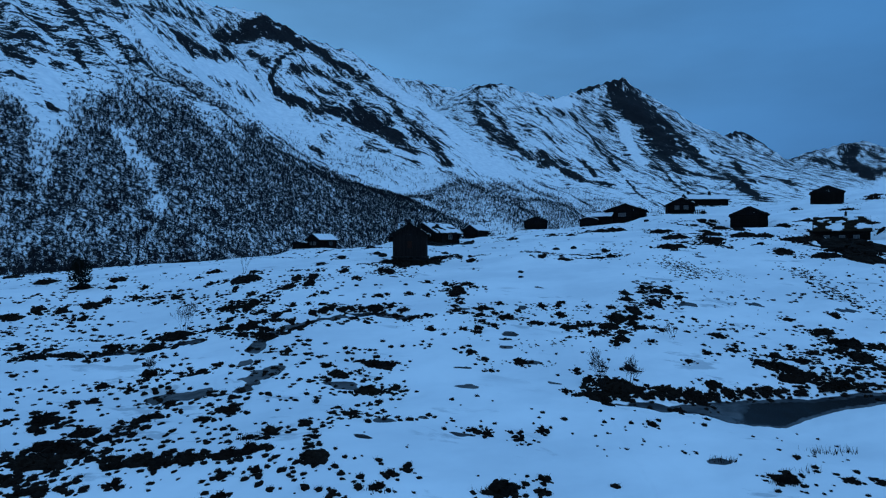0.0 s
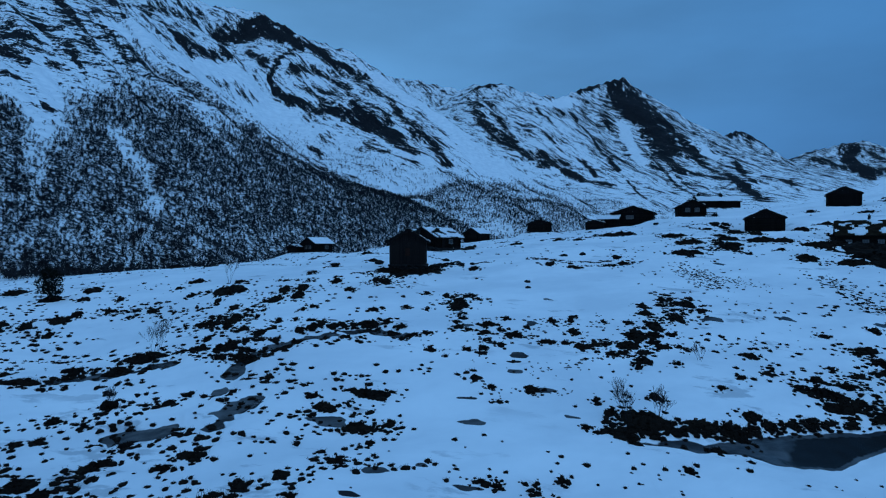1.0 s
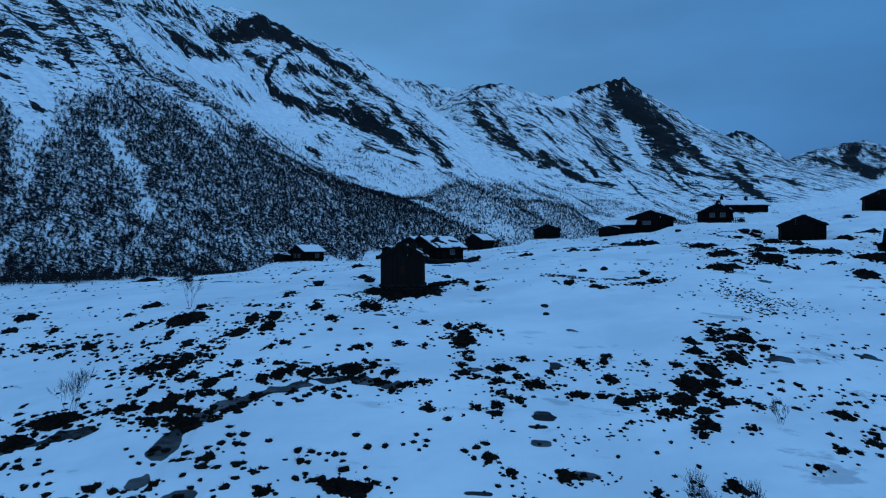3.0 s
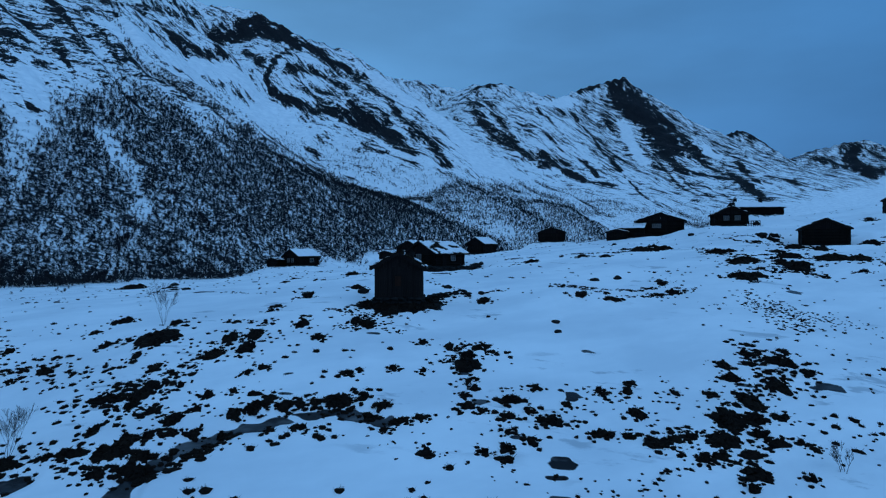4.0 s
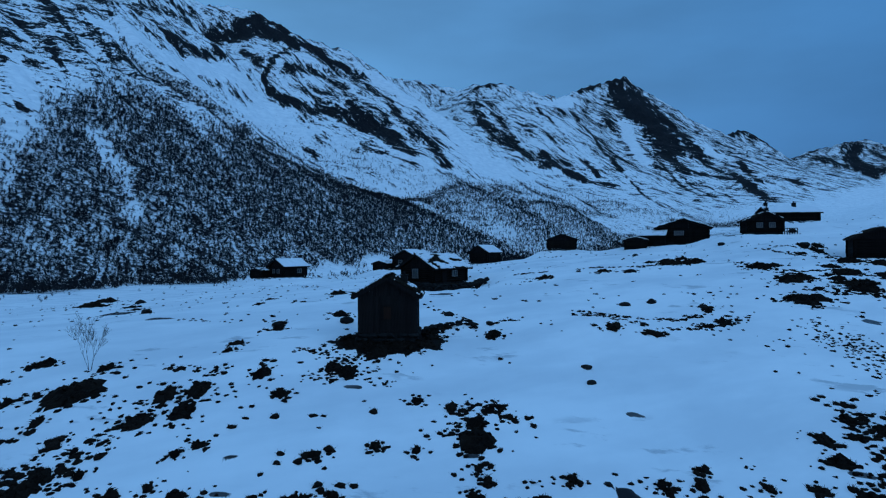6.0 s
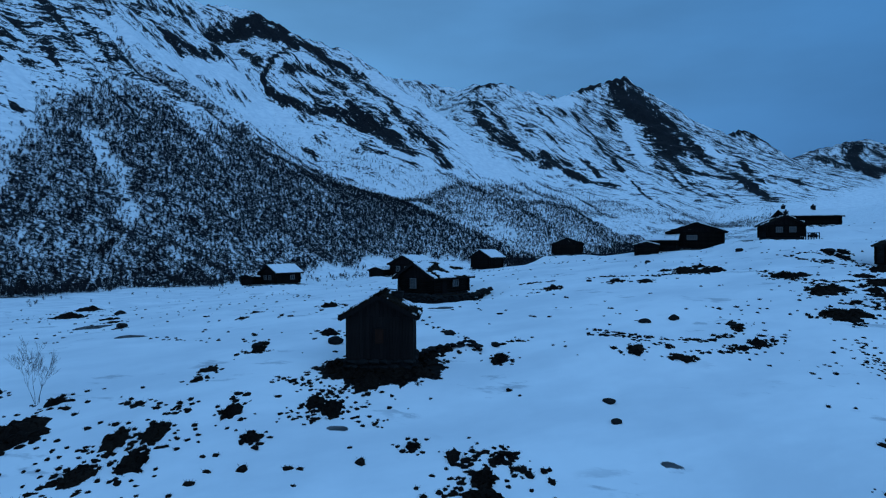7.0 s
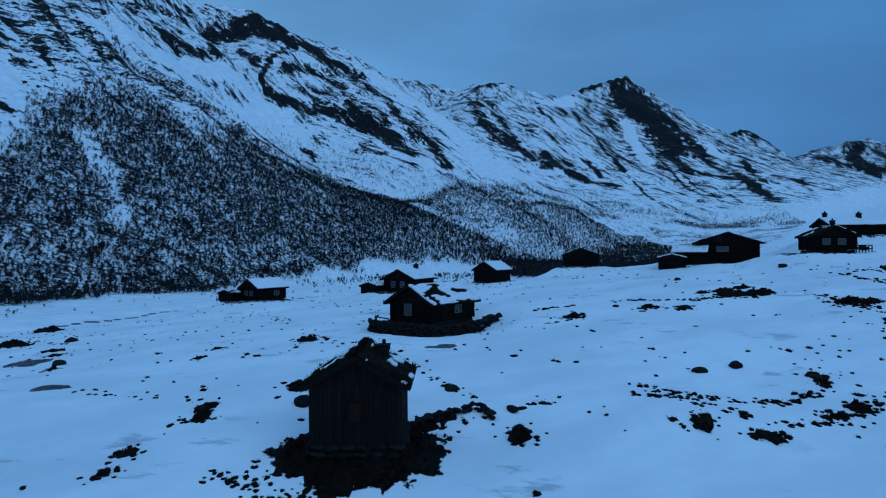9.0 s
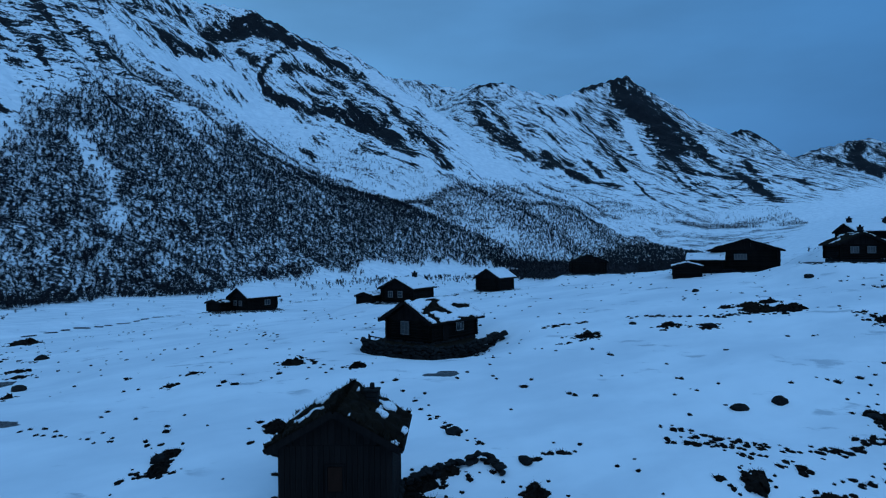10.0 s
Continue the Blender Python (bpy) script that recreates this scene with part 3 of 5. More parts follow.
HEATHER += [
    (-6.7, 45.2, 0.3, 0.3), (-5.1, 45.9, 0.7, 0.6), (-6.1, 45.5, 0.3, 0.3), (-11.3, 44.7, 0.3, 0.3), (-15.1, 43.2, 0.3, 0.5), (-14.9, 41.3, 0.8, 0.3),
    (-13.1, 42.2, 0.6, 0.8), (-13.2, 41.1, 0.9, 0.4), (-12.4, 42.5, 0.3, 0.4), (-11.5, 42.6, 0.4, 0.3), (-11.9, 41, 0.4, 0.3), (-10.9, 41.4, 0.2, 0.3),
    (-10.6, 42.7, 0.3, 0.3), (-9.5, 42.7, 0.2, 0.2), (-15.9, 41.3, 0.3, 0.3), (-7.5, 42.9, 0.2, 0.2), (-6.2, 43.1, 0.3, 0.3), (-3.9, 46.2, 0.3, 0.4),
    (-2.9, 45.3, 0.2, 0.3), (-3.5, 44.6, 0.3, 0.3), (-2.1, 44.1, 0.4, 0.3), (-2.7, 43.1, 0.2, 0.3), (-1.2, 44.2, 0.3, 0.2), (-0.8, 41.3, 0.3, 0.4),
]
HEATHER += [
    (-1.4, 53.6, 0.3, 0.4), (-1.2, 49, 0.2, 0.3), (-2.8, 49.3, 0.3, 0.3), (-5.1, 48.6, 0.2, 0.2), (-12.3, 61.8, 0.4, 0.5), (-11, 66.3, 0.5, 0.7),
    (-47.2, 111, 1.8, 1.1), (-7.4, 68.9, 0.6, 0.8), (-5.8, 56.8, 0.5, 0.8), (-5, 56.2, 0.6, 0.8), (-3.8, 58.7, 0.8, 1.1), (1.1, 49.7, 0.9, 1.2),
    (1.2, 51.1, 0.5, 0.6), (0.2, 52.7, 0.3, 0.5), (2.3, 52.8, 0.2, 0.3), (2.7, 51.8, 0.2, 0.3), (1.9, 52.4, 0.3, 0.4), (1.1, 47.9, 0.2, 0.3),
    (1.4, 47.2, 0.2, 0.3), (0.9, 46.2, 0.2, 0.2), (1, 45.2, 0.4, 0.3), (1.6, 44.7, 0.2, 0.2), (3, 45.9, 0.6, 0.3), (3.7, 44.9, 0.2, 0.3),
]
HEATHER += [
    (2.7, 44.2, 0.4, 0.2), (4.6, 44, 0.8, 0.4), (5.6, 45.6, 0.2, 0.2), (4.4, 47.3, 0.2, 0.3), (7.5, 47.1, 0.2, 0.3), (7.6, 46.6, 0.2, 0.3),
    (9.3, 48.2, 0.2, 0.2), (8.9, 47.1, 0.3, 0.4), (8.6, 44.8, 0.5, 0.5), (6.5, 43, 0.5, 0.3), (2.6, 42.9, 0.2, 0.2), (3.5, 42.3, 0.3, 0.4),
    (2.5, 41.7, 0.2, 0.3), (1.5, 41.4, 0.2, 0.15), (2.2, 41, 0.2, 0.15), (11.2, 47.2, 0.2, 0.3), (12.9, 46.9, 0.2, 0.2), (7.7, 42.9, 0.3, 0.3),
    (8.7, 42.4, 0.7, 0.5), (9.6, 42.8, 0.4, 0.3), (10.4, 43.1, 0.3, 0.4), (12.7, 44.5, 0.8, 1.1), (11.7, 42.8, 0.8, 0.6), (14.4, 46.1, 0.8, 0.8),
]
HEATHER += [
    (12.8, 45.3, 0.3, 0.4), (13.8, 44.4, 0.6, 0.4), (13.4, 43.2, 0.5, 0.3), (13.8, 42.5, 0.5, 0.4), (15.2, 44.7, 0.4, 0.3), (16.6, 47.6, 0.6, 0.9),
    (17.7, 50.4, 0.5, 0.6), (18.4, 50.1, 0.5, 0.7), (19.1, 51.5, 0.3, 0.4), (16.8, 51.3, 0.3, 0.5), (14.8, 49.6, 0.4, 0.6), (14.5, 48.3, 0.5, 0.4),
    (16.1, 49.8, 0.3, 0.3), (18.8, 48.7, 0.4, 0.3), (14.8, 42.6, 0.2, 0.2), (15.1, 42, 0.2, 0.2), (12.2, 41.7, 0.5, 0.4), (10.9, 41.5, 0.5, 0.3),
    (10.1, 41.2, 0.4, 0.2), (18.1, 68.3, 0.5, 0.6), (17.8, 64.8, 0.5, 0.5), (12.3, 61.9, 0.7, 0.3), (10.1, 62.6, 0.4, 0.6), (2.9, 63, 0.5, 0.7),
]
HEATHER += [
    (31.9, 71.9, 1.2, 0.7), (34.1, 77.3, 1.4, 0.8), (28.2, 75.2, 1.1, 0.7), (37.4, 75.8, 2, 1.1), (39.9, 91, 1, 0.6), (36.6, 70.3, 0.6, 0.3),
    (25.8, 69.6, 1.1, 1.6), (24.6, 86.5, 1.5, 0.9), (-39.4, 93.8, 1.6, 0.9), (-31.6, 87.6, 0.6, 0.3), (-10.8, 65.1, 0.5, 0.7), (-12.2, 60, 0.3, 0.4),
    (9.2, 82.7, 0.8, 0.5), (22.9, 86.9, 1.6, 0.9), (17.2, 82.5, 0.4, 0.2), (18, 67.4, 0.3, 0.4), (16.6, 64.1, 0.5, 0.3), (10.4, 62.9, 0.4, 0.5),
    (2.9, 62.7, 0.5, 0.6), (28.9, 81.7, 1.1, 0.7), (26.4, 70, 1.7, 1.3), (32.4, 75.9, 0.8, 0.5), (34.3, 79.8, 0.8, 0.5), (32.6, 73.8, 1.7, 1),
]
HEATHER += [
    (43.5, 72.7, 2, 1.1), (46.9, 69.8, 3.6, 5), (44.1, 64.3, 2.3, 3.1), (36.8, 66.1, 1, 1.3), (56.1, 97.1, 0.8, 0.5), (72.4, 102.7, 1.6, 0.9),
    (56.8, 79, 0.7, 0.4), (38.8, 91.8, 0.8, 0.5),
]
# rock faces: a line on the plan, half width, how bare
CLIFFS = [
    ([(-315, 728), (-289, 719), (-269, 765)], 9.6, 0.72),
    ([(-347, 853), (-332, 933)], 6.6, 0.6),
    ([(-308, 927), (-273, 940), (-229, 936)], 17.3, 1.15),
    ([(-310, 945), (-274, 973), (-235, 959)], 7.1, 1.0),
    ([(-240, 826), (-279, 876)], 6.3, 0.7),
    ([(-218, 926), (-195, 940), (-166, 922), (-142, 907)], 8.6, 1.05),
    ([(-219, 924), (-223, 838), (-224, 793), (-218, 779)], 2.7, 0.9),
    ([(-209, 773), (-185, 761), (-160, 770), (-145, 773)], 6.4, 1.1),
    ([(-138, 769), (-103, 768), (-71, 749), (-41, 714), (-30, 701)], 9.6, 0.88),
    ([(-29, 756), (-13, 756), (1, 704)], 6.8, 0.9),
    ([(-205, 821), (-181, 870), (-131, 864)], 7.1, 0.55),
]
CLIFFS += [
    ([(-180, 797), (-125, 825), (-67, 774)], 7.4, 0.5),
    ([(-120, 899), (-74, 846), (-34, 759)], 9.3, 0.55),
    ([(-202, 973), (-169, 991), (-145, 993)], 2.7, 0.75),
    ([(-116, 790), (-58, 748)], 5.0, 0.8),
    ([(-351, 550), (-321, 530), (-289, 504)], 4.4, 0.72),
    ([(-329, 471), (-317, 479), (-295, 469)], 3.1, 0.6),
    ([(-307, 423), (-302, 438)], 2.4, 0.6),
    ([(-279, 460), (-254, 437)], 2.1, 0.6),
    ([(-286, 398), (-272, 412), (-266, 432)], 1.9, 0.5),
    ([(-268, 369), (-255, 380)], 1.4, 0.5),
    ([(-237, 365), (-230, 361)], 1.3, 1.2),
]
CLIFFS += [
    ([(-345, 643), (-388, 800), (-368, 895)], 10.1, 0.55),
    ([(-242, 518), (-229, 514)], 1.9, 0.8),
    ([(-323, 568), (-286, 529), (-260, 507)], 3.0, 0.55),
    ([(-390, 906), (-372, 946)], 6.9, 0.55),
    ([(44, 1546), (91, 1490), (143, 1481), (175, 1499)], 5.6, 0.8),
    ([(59, 1442), (78, 1319), (103, 1210)], 11.0, 0.6),
    ([(89, 1459), (121, 1295), (133, 1187)], 8.5, 0.5),
    ([(215, 1395), (232, 1301)], 2.7, 1.0),
    ([(116, 1203), (153, 1129), (178, 1077), (214, 1113)], 10.5, 0.66),
    ([(315, 1505), (323, 1362), (314, 1192), (316, 1107)], 4.8, 0.95),
    ([(181, 1143), (200, 1076), (220, 1042)], 7.1, 0.85),
]
CLIFFS += [
    ([(213, 1064), (242, 1021), (276, 1014)], 7.7, 0.9),
    ([(335, 1321), (340, 1199), (369, 1180)], 8.0, 0.66),
    ([(399, 1505), (410, 1471)], 9.7, 0.5),
    ([(318, 1061), (311, 939)], 2.3, 0.75),
    ([(259, 1137), (265, 1055)], 5.1, 0.75),
    ([(174, 1285), (223, 1169)], 4.5, 0.45),
    ([(367, 1663), (440, 1719), (510, 1740), (558, 1715)], 9.5, 1.05),
    ([(482, 1710), (473, 1585), (482, 1513)], 22.3, 1.15),
    ([(517, 1671), (508, 1498), (491, 1388), (479, 1292)], 24.4, 1.08),
    ([(539, 1589), (539, 1398), (519, 1262)], 15.8, 0.85),
    ([(462, 1286), (453, 1165), (481, 1138), (522, 1113)], 9.8, 0.9),
]
CLIFFS += [
    ([(517, 1251), (525, 1143)], 6.7, 0.75),
    ([(537, 1149), (518, 1038), (506, 961)], 7.8, 0.95),
    ([(585, 1224), (545, 1074)], 5.3, 0.7),
    ([(577, 1563), (607, 1496), (623, 1406)], 8.3, 0.5),
    ([(1025, 2190), (1094, 2244), (1123, 2199), (1160, 2195)], 14, 1.1),
    ([(589, 1303), (622, 1271)], 6.0, 0.55),
    ([(594, 1121), (614, 1073)], 9.1, 0.75),
    ([(433, 1349), (422, 1174), (412, 1016)], 2.7, 0.6),
    ([(436, 1143), (426, 982)], 2.5, 0.6),
    ([(457, 1081), (457, 975)], 2.9, 0.55),
    ([(1690, 2990), (1818, 2990)], 12, 0.55),
]
CLIFFS += [
    ([(1768, 2908), (1800, 2820), (1850, 2760)], 24, 0.85),
    ([(2038, 3020), (1902, 2866), (1868, 2666), (1948, 2687)], 28.6, 0.95),
    ([(1720, 2640), (1800, 2620), (1960, 2600)], 16, 0.9),
    ([(2073, 2959), (2022, 2782)], 18.6, 0.55),
]
# clean snowfields and couloirs: a line, half width
SNOWFIELDS = [([(-296, 572), (-255, 607), (-226, 669), (-175, 716)], 24), ([(-165, 674), (-78, 629), (-14, 612)], 5.9), ([(-79, 911), (-3, 900), (48, 777), (122, 794)], 23.5), ([(441, 1505), (393, 1207)], 11.3), ([(242, 1482), (336, 1606)], 14.3), ([(548, 1371), (556, 1260)], 12.2), ([(-275, 418), (-244, 382)], 5.2)]
# the smooth gully under the crags
CLEAN_GULLY = [(-272, 700), (-254, 734), (-231, 745), (-207, 734), (-163, 722)]
# open chutes in the birch wood: a line, half width
CHUTES = [([(-232, 359), (-210, 322), (-189, 289)], 3.3), ([(-235, 410), (-209, 387), (-188, 362)], 1.4), ([(-188, 369), (-165, 344), (-147, 320)], 3.5), ([(-216, 410), (-188, 369)], 1.8), ([(-194, 477), (-154, 456)], 2.6), ([(-180, 402), (-172, 409)], 2.6), ([(-132, 520), (-92, 488), (-63, 473)], 2.3), ([(-106, 479), (-69, 451)], 1.7), ([(-161, 452), (-137, 429)], 2.0), ([(-231, 466), (-203, 443)], 2.9), ([(-173, 669), (-134, 645), (-84, 627), (-36, 611), (9, 596), (65, 608)], 4.5)]
# upper edges of the birch wood: behind the rib (x, height), on the open face (along the valley, height)
BACK_LINE = [(-184, 140), (-172, 132), (-122, 127), (-53, 99), (-15, 80), (28, 74), (77, 84), (154, 96), (200, 100), (256, 72), (310, 48), (400, 30)]
TREE_LINE = [(112, 92), (127, 88), (130, 68), (138, 65), (158, 88), (182, 109), (202, 119), (227, 138), (251, 132), (265, 111), (290, 100)]


def wood(x, y, z):
    """How thick the birch wood stands, 0 to 1."""
    s, n = valley(x, y)
    rag = fbm(x / 38, y / 38, 4, 101)
    front = left_of_rib(x, y) & (x < 260)
    rib_d, rib_share = line_far(x, y, RIB)
    limit = np.where(front, np.interp(s, *zip(*TREE_LINE)) + 9 * rag, np.interp(x, *zip(*BACK_LINE)) + 12 * rag)
    limit = np.where(front, limit, np.maximum(limit, 20 + 0.05 * (s - 230) + 16 * rag))
    limit = np.where(x > 60, np.minimum(limit, 105 + 30 * rag), limit)
    low = -30 + 14 * rag + np.clip((x + 130) * 0.5, 0, 45) - 160 * step(30, 150, x)
    thick = step(low, low + 16, n) * (1 - step(limit - 16, limit + 10, z)) * np.where(front, 0.95 - 0.3 * step(-60, 60, x), 0.85 + 0.3 * rag)
    stripe = fbm((0.8 * s + n) / 26, (s - 0.8 * n) / 150, 3, 107)
    thick = thick * np.where(front, 1.0, (0.22 + 0.78 * step(-0.35, 0.3, stripe + 0.25 * rag + 0.5 - z / 90)) * (1 - step(900, 1150, s)))
    for pts, half in CHUTES:
        d, _ = line_far(x, y, pts)
        thick = thick * (0.28 + 0.72 * step(half * 0.2, half * 1.5, d + 7 * rag))
    crest = (1 - step(3, 7, rib_d)) * step(0.42, 0.55, rib_share)
    return np.clip(np.maximum(thick * (1 - 0.6 * step(0, 160, z - 60)), crest), 0, 1) * (1 - step(1500, 1900, y))


def heath_mask(x, y):
    """Dark heath laid bare round the huts and under the shrub patches."""
    m = np.zeros(np.shape(x))
    rag = 0.5 * fbm(x / 0.9, y / 0.9, 3, 111)
    for px, py, a, b in HEATHER:
        if a > 0.45:
            near = (np.abs(x - px) < 3 * a) & (np.abs(y - py) < 3 * b)
            d = np.hypot((x[near] - px) / a, (y[near] - py) / b) + rag[near]
            m[near] = np.maximum(m[near], 0.56 * (1 - step(0.4, 1.3, d)))
    for px, py, pz, r in PADS:
        d = np.hypot(x - px, y - py) / r + 0.4 * rag
        m = np.maximum(m, 0.62 * (1 - step(0.8, 1.1, d)))
    d = np.hypot((x + 3.35) / 3.4, (y - 61.3) / 3.2) + 0.45 * rag
    m = np.maximum(m, 1.05 * (1 - step(0.7, 1.2, d)))
    return m


def build_land():
    az = np.radians(np.concatenate([np.linspace(-47, 47, 700), np.arange(49.5, 311, 2.5)]))
    r = [0.02, 1.2, 2.6, 4.2, 6.0]
    while r[-1] < 4700:
        r.append(r[-1] * (1.0078 if r[-1] < 190 else 1.0105 if r[-1] < 380 or r[-1] > 1900 else 1.0072))
    r = np.array(r)
    rr, aa = np.meshgrid(r, az, indexing="ij")
    x, y = rr * np.sin(aa), rr * np.cos(aa)
    z, up = land(x / U, y / U)
    verts = np.stack([x, y, z * U + EYE], -1).reshape(-1, 3)
    nr, na = rr.shape
    i, j = np.meshgrid(np.arange(nr - 1), np.arange(na), indexing="ij")
    j2 = (j + 1) % na
    faces = np.stack([i * na + j, (i + 1) * na + j, (i + 1) * na + j2, i * na + j2], -1).reshape(-1, 4)
    me = raw_mesh("ground", verts, faces[:, ::-1], M_LAND, True)
    px, py = x / U, y / U
    rag = fbm(px / 22, py / 22, 4, 121)
    va, vn = valley(px, py)
    front = left_of_rib(px, py)
    fa, fb = fall_line(px, py)
    rock = np.where(front, 0.42 + 0.20 * step(90, 150, z), 0.31 + 0.18 * step(50, 200, z) + 0.12 * step(240, 380, px)) + 0.18 * rag + np.where(front, 0.26 * fbm(va / 13, vn / 95, 3, 127), 0.30 * fbm(fa / 12, fb / 110, 3, 127))
    for pts, half in SNOWFIELDS:
        d, _ = line_far(px, py, pts)
        rock = rock * step(half * 0.6, half * 1.5, d + half * 0.4 * rag)
    finger = fbm(fa / 8, fb / 60, 3, 129)
    for pts, half, bareness in CLIFFS:
        cx, cy = zip(*pts)
        by = (px > min(cx) - 5 * half) & (px < max(cx) + 5 * half) & (py > min(cy) - 5 * half) & (py < max(cy) + 5 * half)
        d, _ = line_far(px[by], py[by], pts)
        bare = (0.35 + 0.62 * bareness + 0.12 * rag[by]) * (1 - step(half * 0.5, half * 2.1, d + half * (0.5 * rag[by] + 0.9 * finger[by])))
        rock[by] = np.maximum(rock[by], bare + rock[by] * 0.4)
    d, _ = line_far(px, py, CLEAN_GULLY)
    rock = rock * step(7, 17, d + 4 * rag)
    rock = np.clip(rock, 0, 1.25) * step(0.3, 0.95, up)
    trees = wood(px, py, z) * (np.hypot(px, py) > 150)
    heath = np.where(np.hypot(px, py) < 150, heath_mask(px, py), 0.0)
    ice = wet(px, py)[0]
    for nm, val in (("rock", rock * (1 - 0.7 * trees)), ("ice", ice), ("heath", heath), ("front", np.where(front, 1.0, 0.0)), ("far", step(1000, 1120, py)), ("scrub", trees)):
        at = me.attributes.new(nm, "FLOAT", "POINT")
        at.data.foreach_set("value", np.ascontiguousarray(val, dtype=np.float32).ravel())
    ob = new("ground", me)
    return tagged(ob, "snow-covered valley ground rising into rocky snowy mountains", "ground", kind="structure")


build_land()



# ---------------------------------------------------------------- birch woods
def tree_template(rng, twigs, height, spread):
    """A bare birch as loose triangles: a thin tapered trunk and many upswept twigs."""
    tris = []
    r = height * 0.014
    lean = rng.normal(0, 0.06, 2) * height
    for k in range(3):
        a, b = k * 2.094, (k + 1) * 2.094
        tris.append([(r * math.cos(a), r * math.sin(a), -0.5), (r * math.cos(b), r * math.sin(b), -0.5), (lean[0], lean[1], height * 0.8)])
    for k in range(twigs):
        h = height * rng.uniform(0.10, 0.80)
        a = rng.uniform(0, 6.283)
        out = rng.uniform(0.35, 1.0) * spread * math.sqrt(max(0.08, 1 - ((h / height - 0.42) / 0.5) ** 2))
        rise = rng.uniform(0.10, 0.32) * height
        t = h / height
        x0, y0 = lean[0] * t, lean[1] * t
        tip = (x0 + out * math.cos(a), y0 + out * math.sin(a), min(h + rise, height * 1.02))
        w = rng.uniform(0.16, 0.34) * spread
        m = (x0 + 0.5 * out * math.cos(a) - w * math.sin(a), y0 + 0.5 * out * math.sin(a) + w * math.cos(a), h + rise * rng.uniform(0.2, 0.8))
        tris.append([(x0 + 0.15 * out * math.cos(a), y0 + 0.15 * out * math.sin(a), h), m, tip])
    return np.array(tris)


def plant(name, label, x, y, size, twigs, spread, seed, mat):
    """One object of many bare trees or bushes at places in plan units; size in metres."""
    rng = np.random.default_rng(seed)
    kinds = [tree_template(rng, twigs, 1.0, spread) for _ in range(10)]
    z, _ = land(x, y)
    which = rng.integers(0, len(kinds), len(x))
    turn = rng.uniform(0, 6.283, len(x))
    chunks = []
    for k, tpl in enumerate(kinds):
        at = which == k
        c, s_ = np.cos(turn[at])[:, None, None], np.sin(turn[at])[:, None, None]
        t = tpl[None] * size[at][:, None, None, None]
        px = t[..., 0] * c - t[..., 1] * s_ + (x[at] * U)[:, None, None]
        py = t[..., 0] * s_ + t[..., 1] * c + (y[at] * U)[:, None, None]
        pz = t[..., 2] + (z[at] * U + EYE)[:, None, None]
        chunks.append(np.stack([px, py, pz], -1).reshape(-1, 3))
    verts = np.concatenate(chunks)
    ob = new(name, raw_mesh(name, verts, np.arange(len(verts)).reshape(-1, 3), mat))
    return tagged(ob, label, "trees", kind="stuff")


def scatter(rng, n, x0, x1, y0, y1, thick):
    x, y = rng.uniform(x0, x1, n), rng.uniform(y0, y1, n)
    z, _ = land(x, y)
    keep = rng.uniform(0, 1, n) < thick(x, y, z)
    return x[keep], y[keep]


rng = np.random.default_rng(5)
fx, fy = scatter(rng, 145000, -330, 240, 150, 780, lambda x, y, z: wood(x, y, z) * left_of_rib(x, y) * (np.abs(x) < 0.82 * y + 30))
plant("birch_wood", "bare leafless birch trees covering the snowy slope", fx, fy, rng.uniform(1.9, 4.0, len(fx)), 24, 0.44, 7, M_TWIG)
gx, gy = scatter(rng, 120000, -200, 480, 520, 1150, lambda x, y, z: wood(x, y, z) * ~left_of_rib(x, y))
plant("birch_scrub", "sparse bare birch scrub on the far snowy slope", gx, gy, rng.uniform(2.4, 4.6, len(gx)), 12, 0.42, 8, M_TWIG)


def grove(pts, half, n):
    t = rng.uniform(0, 1, n) * (len(pts) - 1)
    i = np.minimum(t.astype(int), len(pts) - 2)
    p = np.array(pts, float)
    q = p[i] + (p[i + 1] - p[i]) * (t - i)[:, None] + rng.normal(0, half, (n, 2))
    return q[:, 0], q[:, 1]


# thickets on the valley floor and the river bank
for pts, half, n, h in (([(62, 380), (82, 415)], 14, 800, 7.0), ([(44, 540), (70, 520)], 18, 500, 6.0), ([(40, 390), (70, 400), (95, 416), (118, 434), (143, 443)], 9, 1100, 6.5),
                        ([(200, 340), (225, 360)], 8, 300, 5.5), ([(270, 395), (330, 440)], 15, 1000, 9.0), ([(-60, 330), (-20, 370), (20, 400)], 16, 300, 3.0)):
    hx, hy = grove(pts, half, n)
    plant("birch_thicket", "dense dark thicket of bare birches on the valley floor", hx, hy, rng.uniform(0.55, 1.1, n) * h, 26, 0.42, n, M_TWIG)
hx, hy = scatter(rng, 5000, -190, 60, 150, 420, lambda x, y, z: 0.22 * (np.abs(valley(x, y)[1] + 58) < 24) * (fbm(x / 12, y / 12, 2, 131) > 0.05))
plant("willow_scrub", "low bare willow scrub on the snowy river bank", hx, hy, rng.uniform(0.7, 1.8, len(hx)), 22, 0.7, 12, M_TWIG)


